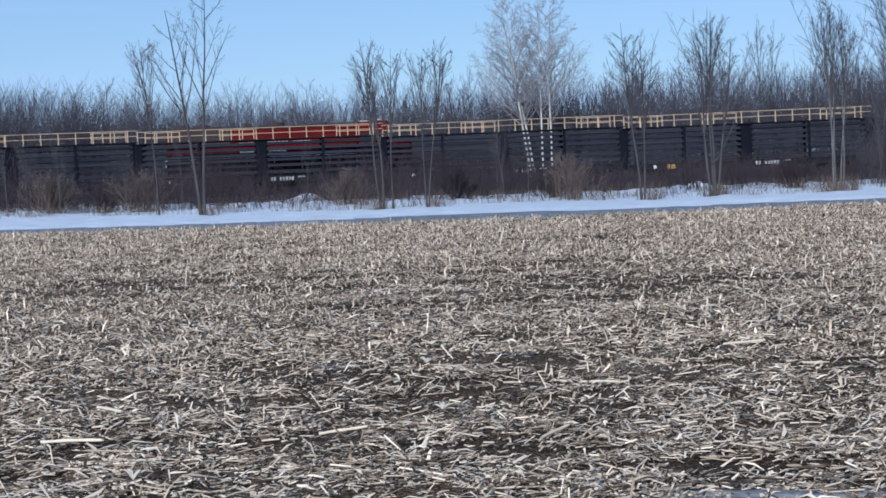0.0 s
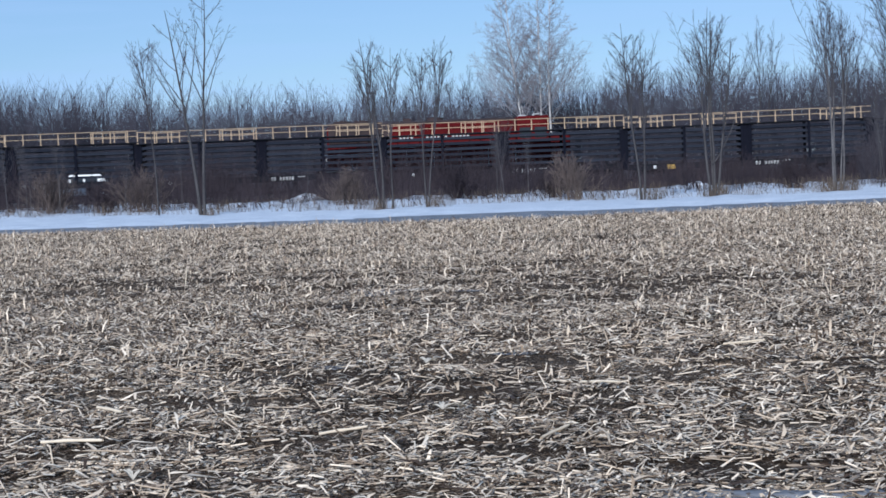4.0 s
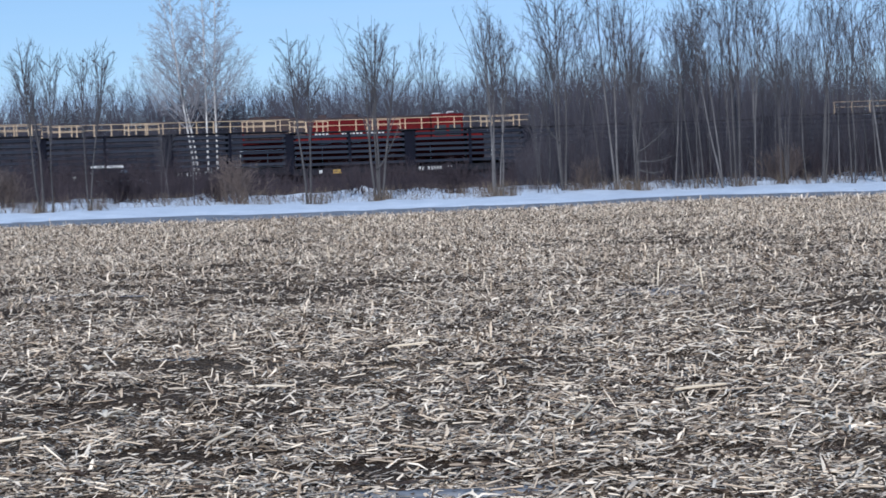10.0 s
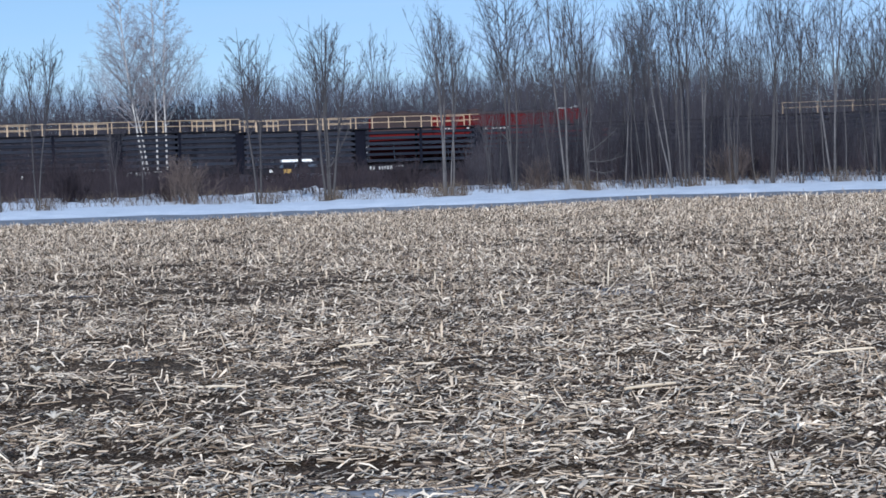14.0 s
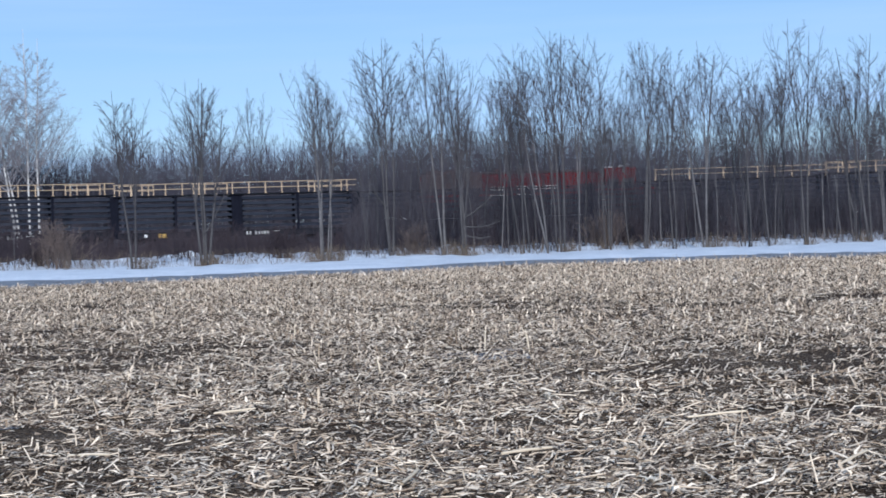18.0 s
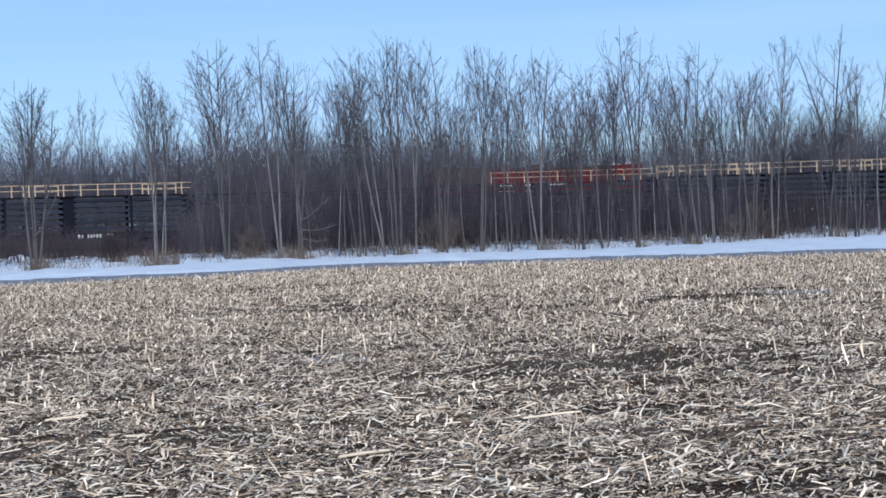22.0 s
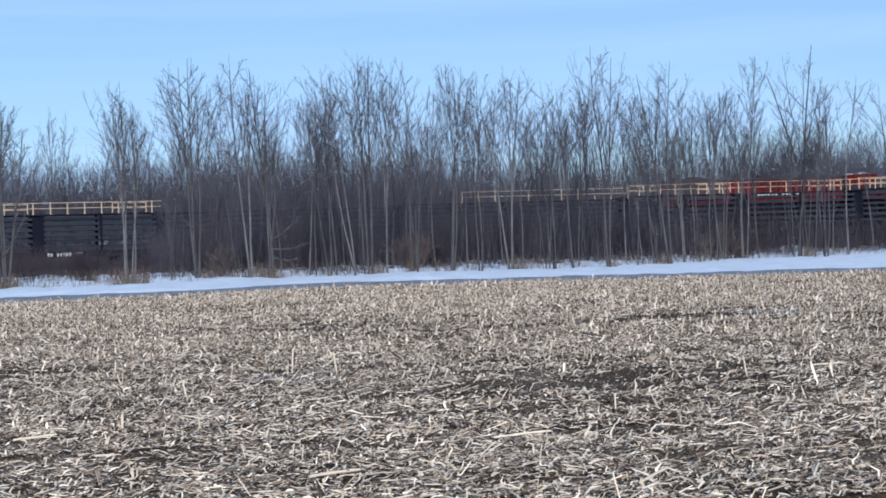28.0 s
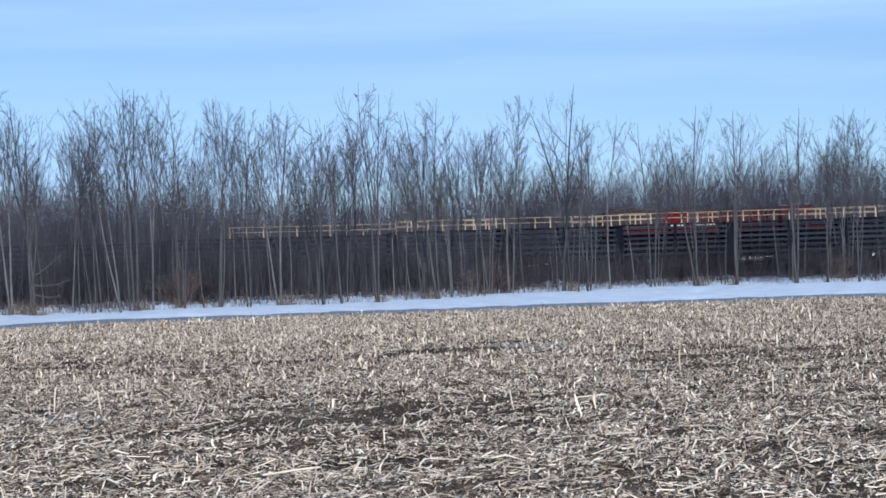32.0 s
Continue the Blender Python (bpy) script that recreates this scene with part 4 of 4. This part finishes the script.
    for x in (-5.6, 5.6):
        truck = part("truck", shape(lambda bm: box(bm, -0.5, 0.5, -1.0, 1.0, 0.45, 0.9, 0.03), BLACK), ob, pose(x, 0, 0))
        for y in (-1.1, 1.1):
            part("truck_side", frame_side, truck, pose(0, y, 0))
        for wx in (-1.37, 1.37):
            for y in (-0.75, 0.75):
                wheels.append((part("wheel", wheel, truck, pose(wx, y, 0.51)), wx, y))
    return ob, wheels


engine, engine_wheels = build_engine()


# ---- the white pickup on the lane past the tracks ----
def build_pickup():
    ob = thing("pickup_truck", "white pickup truck driving on the lane past the tracks", "pickup truck", pose(0, 0, 0))
    body = part("body", shape(lambda bm: (box(bm, 1.3, 2.75, -0.96, 0.96, 0.55, 1.2, 0.1), box(bm, -1.35, 1.35, -0.96, 0.96, 0.45, 1.22, 0.06), box(bm, -2.95, -1.3, -0.96, -0.84, 0.55, 1.24, 0.03), box(bm, -2.95, -1.3, 0.84, 0.96, 0.55, 1.24, 0.03), box(bm, -2.95, -1.3, -0.9, 0.9, 0.55, 0.66)), WHITE), ob)

    def cab_shell(bm):
        made = box(bm, -1.4, 1.5, -0.9, 0.9, 1.2, 1.95)
        for v in made["verts"]:
            if v.co.z > 1.5:
                v.co.y *= 0.84
                v.co.x = -1.28 if v.co.x < 0 else 0.9
        bmesh.ops.bevel(bm, geom=list({e for v in made["verts"] for e in v.link_edges}), offset=0.05, segments=2, affect="EDGES", profile=0.5)

    cab = part("cab", shape(cab_shell, WHITE), ob)
    side = shape(lambda bm: box(bm, -0.42, 0.42, -0.012, 0.012, -0.21, 0.21, 0.01), GLASS)
    for y, lean in ((-0.85, -12), (0.85, 12)):
        for x in (-0.75, 0.25):
            part("side_window", side, cab, pose(x, y, 1.53, lean, 0, 0))
    part("windshield", shape(lambda bm: box(bm, -0.012, 0.012, -0.72, 0.72, -0.34, 0.34, 0.01), GLASS), cab, pose(1.22, 0, 1.58, 0, -42, 0))
    part("rear_window", shape(lambda bm: box(bm, -0.012, 0.012, -0.62, 0.62, -0.2, 0.2, 0.01), GLASS), cab, pose(-1.36, 0, 1.58, 0, 10, 0))
    part("tailgate", shape(lambda bm: box(bm, -3.02, -2.94, -0.9, 0.9, 0.58, 1.24, 0.03), WHITE), ob)
    part("grille", shape(lambda bm: [box(bm, 2.74, 2.79, -0.6, 0.6, 0.72 + q * 0.09, 0.77 + q * 0.09) for q in range(4)], BLACK), ob, None, "black barred grille")
    bumper = shape(lambda bm: box(bm, -0.09, 0.09, -0.95, 0.95, 0.42, 0.62, 0.04), PALE)
    part("bumper", bumper, ob, pose(2.8, 0, 0))
    part("bumper", bumper, ob, pose(-3.06, 0, 0))
    lens = shape(lambda bm: box(bm, -0.03, 0.03, -0.14, 0.14, 0.82, 1.02, 0.02), PALE)
    tail = shape(lambda bm: box(bm, -0.03, 0.03, -0.07, 0.07, 0.8, 1.12, 0.02), RED)
    mirror = shape(lambda bm: box(bm, -0.05, 0.05, -0.12, 0.12, -0.1, 0.1, 0.03), BLACK)
    tyre = shape(lambda bm: rod(bm, (0, -0.12, 0), (0, 0.12, 0), 0.38, 22), BLACK)
    rim = shape(lambda bm: rod(bm, (0, -0.13, 0), (0, 0.13, 0), 0.22, 10), PALE)
    wheels = []
    for y in (-0.8, 0.8):
        part("headlight", lens, ob, pose(2.74, y, 0))
        part("tail_light", tail, ob, pose(-3.0, y, 0))
        part("mirror", mirror, ob, pose(1.1, y * 1.32, 1.3))
        for x in (-1.95, 1.85):
            wheel = part("wheel", tyre, ob, pose(x, y * 1.05, 0.38))
            part("rim", rim, wheel)
            wheels.append((wheel, x, y * 1.05))
    return ob, wheels


pickup, pickup_wheels = build_pickup()


# ---- corn litter on the field ----
def litter(n, length, width, seed, flat, lift, power=0.8):
    """Broken stalks and leaves: bent strips and thin prisms, thinning out and growing coarser with the distance."""
    r = np.random.default_rng(seed)
    az = np.radians(r.uniform(-19, 52, n))
    u = r.uniform(0, 1, n)
    d = (6.8 ** power + u * (63 ** power - 6.8 ** power)) ** (1 / power)
    base = np.stack([np.sin(az) * d, np.cos(az) * d], 1)
    deg = np.degrees(az)
    x, y = base[:, 0], base[:, 1] + 0.06 * base[:, 0]
    rows = smooth_noise(x * 0.1, y, 61, 1.1) * np.interp(d, (8, 14, 24, 45), (0.6, 1.1, 1.6, 0.5)) + smooth_noise(x * 0.2, y, 64, 0.42) * np.interp(d, (8, 16, 30), (1.3, 0.9, 0.1)) + 0.5 * smooth_noise(x * 0.12, y, 65, 5.0)
    rows -= 0.35 * np.exp(-((d - 13.4) / 0.6) ** 2) * (np.abs(deg - 1) < 9) + 0.08 * np.exp(-((d - 22.0) / 1.0) ** 2)
    rows += 0.22 * np.exp(-((d - 18.0) / 2.2) ** 2) * (deg < 22)
    keep = r.uniform(0, 1, n) < np.clip(np.interp(d, (8, 13, 25, 40), (1.0, 0.95, 0.92, 1.15)) + 1.6 * rows + 0.4 * smooth_noise(x, y, 62, 0.35), 0.1, 1)
    keep &= d < field_edge(deg) - 0.9 + 0.5 * smooth_noise(deg, az * 0, 32, 2.0) + r.normal(0.0, 0.5, n)
    base, d = base[keep], d[keep]
    n = len(base)
    coarse = np.interp(d, (7, 12, 25, 60), (0.95, 1.05, 1.15, 1.3))
    turn = np.where(r.uniform(0, 1, n) < 0.5, r.normal(0.06, 0.5, n), r.uniform(-1.57, 1.57, n))
    L = np.minimum(length * r.lognormal(0, 0.5, n) * coarse, 0.3)
    w = width * r.uniform(0.5, 1.5, n) * coarse
    pitch = r.normal(0, 1, n) * lift * np.interp(d, (9, 18, 45), (0.6, 0.95, 2.2))
    way = np.stack([np.cos(turn) * np.cos(pitch), np.sin(turn) * np.cos(pitch), np.sin(pitch)], 1)
    z = ground_z(base[:, 0], base[:, 1]) + 0.012 + np.abs(r.normal(0, 0.02, n)) + np.abs(np.sin(pitch)) * L * 0.45
    c = np.concatenate([base, z[:, None]], 1)
    mid = c + np.stack([r.normal(0, 0.14, n) * L, r.normal(0, 0.14, n) * L, np.abs(r.normal(0, 0.11, n)) * L], 1)
    P = np.stack([c - way * L[:, None] / 2, mid, c + way * L[:, None] / 2], 1)
    if not flat:
        near = d < 16
        return joined([tubes(P[near][:, (0, 2)], np.stack([w, w], 1)[near] * 0.6, 5), tubes(P[~near][:, (0, 2)], np.stack([w, w], 1)[~near] * 0.6, 3)])
    if length < 0.04:
        P = P[:, (0, 2)]
    side = np.stack([-np.sin(turn), np.cos(turn), r.normal(0, 0.3, n)], 1)
    side /= np.linalg.norm(side, axis=1, keepdims=True)
    W = w[:, None, None] * np.array([0.6, 1.0, 0.3] if P.shape[1] == 3 else [1.0, 0.5])[None, :, None] * side[:, None, :]
    V = np.stack([P - W, P + W], 2)
    idx = np.arange(V.shape[0] * V.shape[1] * 2).reshape(n, -1, 2)
    F = np.stack([idx[:, :-1, 0], idx[:, :-1, 1], idx[:, 1:, 1], idx[:, 1:, 0]], -1).reshape(-1, 4)
    return V.reshape(-1, 3), F


def corn_litter():
    sets = [(480000, 0.031, 0.0068, 70, True, 0.42), (190000, 0.058, 0.0078, 71, True, 0.3), (60000, 0.09, 0.0064, 72, False, 0.2), (46000, 0.055, 0.0062, 73, False, 1.1, 1.5), (80000, 0.055, 0.009, 74, True, 0.8, 1.6), (26000, 0.11, 0.0092, 75, True, 0.22, 0.35)]
    ob = new("corn_litter", quads("corn_litter", *joined([litter(*s) for s in sets]), STRAW))
    tagged(ob, "broken pale corn stalks and leaves covering the field", "corn stubble", kind="stuff")


corn_litter()


# ---- single pieces on the field ----
def stalk_mesh(seed, length, radius):
    r = np.random.default_rng(seed)
    P = curve(np.array([[-length / 2, 0, radius]]), np.array([[1.0, 0.0, 0.02]]), np.array([length]), 6, 0.0, 0.03, r)
    R = radius * np.array([[1.0, 0.85, 1.12, 0.85, 1.05, 0.7]])
    return quads("stalk", *tubes(P, R, 7), STALK, True)


stalks = [stalk_mesh(400 + i, 0.3 + 0.05 * i, 0.010 + 0.001 * (i % 3)) for i in range(5)]
LYING = [(3.6, 9.55, 60), (16.5, 9.85, 55), (-11.8, 11.5, -50), (5.3, 11.6, -60), (-13.2, 10.1, -30), (38.9, 14.6, -58), (37.9, 18.9, -50), (20.6, 11.0, 15), (27.3, 12.6, -25), (31.8, 10.4, 35), (-3.8, 9.9, 10), (10.4, 13.8, -18)]
for i, (az, d, turn) in enumerate(LYING):
    at = polar(az, d)
    at.z = float(ground_z(np.array(at.x), np.array(at.y))) + 0.06
    tagged(new("corn_stalk", stalks[i % 5]), "long broken straw-coloured corn stalk on the field", "corn stalk", "lying stalks").matrix_basis = pose(*at, 6, -4, turn)
STANDING = [(19.3, 20.1, 0.3, 4), (20.8, 19.4, 0.3, -8), (-4.0, 31.2, 0.35, 3), (2.1, 32.4, 0.4, 14), (28.4, 21.6, 0.25, 10), (35.1, 18.0, 0.25, -14), (12.6, 23.0, 0.25, 6), (7.7, 26.5, 0.3, -10), (24.4, 26.0, 0.25, 5), (33.0, 25.0, 0.28, 12), (41.0, 24.0, 0.3, -6), (-9.0, 25.0, 0.28, 8), (15.5, 17.0, 0.2, -20), (44.2, 19.0, 0.25, 9)]
for i, (az, d, h, tilt) in enumerate(STANDING):
    at = polar(az, d)
    at.z = float(ground_z(np.array(at.x), np.array(at.y))) + h / 2
    tagged(new("corn_stub", stalks[i % 5]), "upright cut corn stub in the stubble", "corn stubble", "standing stubs").matrix_basis = Matrix.Translation(at) @ pose(0, 0, 0, 0, -90 + tilt, 0) @ Matrix.Diagonal((h / (0.3 + 0.05 * (i % 5)), 0.9, 0.9, 1))


def husk_mesh(seed):
    """A crumpled pale husk: a few cupped leaves from one point."""
    r = np.random.default_rng(seed)
    V, F = [], []
    for k in range(5):
        a = r.uniform(0, 6.28)
        out = np.array([np.cos(a), np.sin(a), 0])
        side = np.array([-np.sin(a), np.cos(a), 0])
        L, w, rise = r.uniform(0.05, 0.11), r.uniform(0.012, 0.024), r.uniform(0.01, 0.05)
        for u, ww in ((0.0, 0.4), (0.4, 1.0), (0.75, 0.8), (1.0, 0.15)):
            c = out * L * u + np.array([0, 0, rise * np.sin(u * 2.2)])
            V += [c - side * w * ww + np.array([0, 0, 0.012]), c, c + side * w * ww + np.array([0, 0, 0.012])]
        b0 = k * 12
        for row in range(3):
            for col in range(2):
                q = b0 + row * 3 + col
                F.append((q, q + 1, q + 4, q + 3))
    return quads("husk", V, F, HUSK, True)


for i, (az, d) in enumerate(((14.1, 16.4), (-0.25, 10.6), (0.4, 10.7), (-3.05, 13.4), (-0.75, 13.35), (-11.2, 8.7), (21.4, 14.0), (30.2, 16.5), (36.4, 13.0), (25.0, 9.6), (9.2, 16.2), (42.0, 15.5))):
    at = polar(az, d)
    at.z = float(ground_z(np.array(at.x), np.array(at.y))) + 0.045
    tagged(new("corn_husk", husk_mesh(500 + i)), "crumpled pale dry corn husk on the field", "corn husk", "husks").matrix_basis = Matrix.Translation(at) @ pose(0, 0, 0, 0, 0, i * 40)


def bluish_patch(az, d, half_w, half_d, seed):
    n = 40
    a = np.arange(n) * 2 * np.pi / n
    r = np.random.default_rng(seed)
    wob = 1 + 0.28 * np.sin(2 * a + r.uniform(0, 6)) + 0.2 * np.sin(3 * a + r.uniform(0, 6)) + 0.14 * np.sin(7 * a + r.uniform(0, 6)) + r.normal(0, 0.05, n)
    ring = np.stack([np.cos(a) * wob * half_w, np.sin(a) * wob * half_d, np.zeros(n)], 1)
    V = np.concatenate([ring * (1, 1, 1) + (0, 0, -0.05), ring * 0.93, ring * 0.5 + (0, 0, 0.004), ring * 0.02 + (0, 0, 0.006)])
    idx = np.arange(4 * n).reshape(4, n)
    nxt = np.roll(idx, -1, 1)
    F = np.stack([idx[:-1], nxt[:-1], nxt[1:], idx[1:]], -1).reshape(-1, 4)
    ob = new("bluish_patch", quads("bluish_patch", V, F, ICE, True))
    at = polar(az, d)
    ob.matrix_basis = pose(at.x, at.y, float(ground_z(np.array(at.x), np.array(at.y))) + (0.004 if d > 9 else 0.035), 0, 0, -az)
    tagged(ob, "thin grey-blue sheet for ice and sky-lit soil between corn rows", "ice", "ice patches")


# first two: bare soil, its bluish light put into the sheet's colour
for i, spec in enumerate(((0.7, 21.9, 0.75, 0.4), (-1.9, 22.1, 0.5, 0.3), (12.3, 7.75, 0.45, 0.11), (7.6, 7.55, 0.32, 0.07), (-4.0, 13.7, 0.14, 0.14), (2.3, 14.2, 0.2, 0.16), (19.2, 19.6, 0.7, 0.6), (27.2, 40.0, 1.6, 1.6), (35.2, 33.0, 1.2, 0.8))):
    bluish_patch(*spec, 600 + i)


def motions():
    """The engine rolls along the far track, a little faster after the start; the pickup overtakes it on the lane."""
    S = np.arange(-110, 170, 0.1)
    for mover, wheels, offset, drop, radius, T, AZ in (
            (engine, engine_wheels, 4.3, 0.0, 0.51, (0, 6, 9, 11, 18, 25, 32), (-5.17, 3.2, 7.55, 10.7, 21.3, 31.85, 42.4)),
            (pickup, pickup_wheels, 8.4, -0.32, 0.38, (0, 6, 12, 16, 32), (-20.5, -8.05, 4.4, 12.6, 44.5))):
        bearing = np.array([math.degrees(math.atan2(*track(s, offset)[:2])) for s in S])
        way = lambda t: float(np.interp(np.interp(t, T, AZ), bearing, S))
        walk(mover, [(t, on_track(way(t), offset, RAIL_Z + drop)) for t in range(0, 33, 2)])
        for wheel, x, y in wheels:
            walk(wheel, [(q / 5, pose(x, y, radius) @ Matrix.Rotation((way(q / 5) - way(0)) / radius, 4, "Y")) for q in range(161)])


motions()
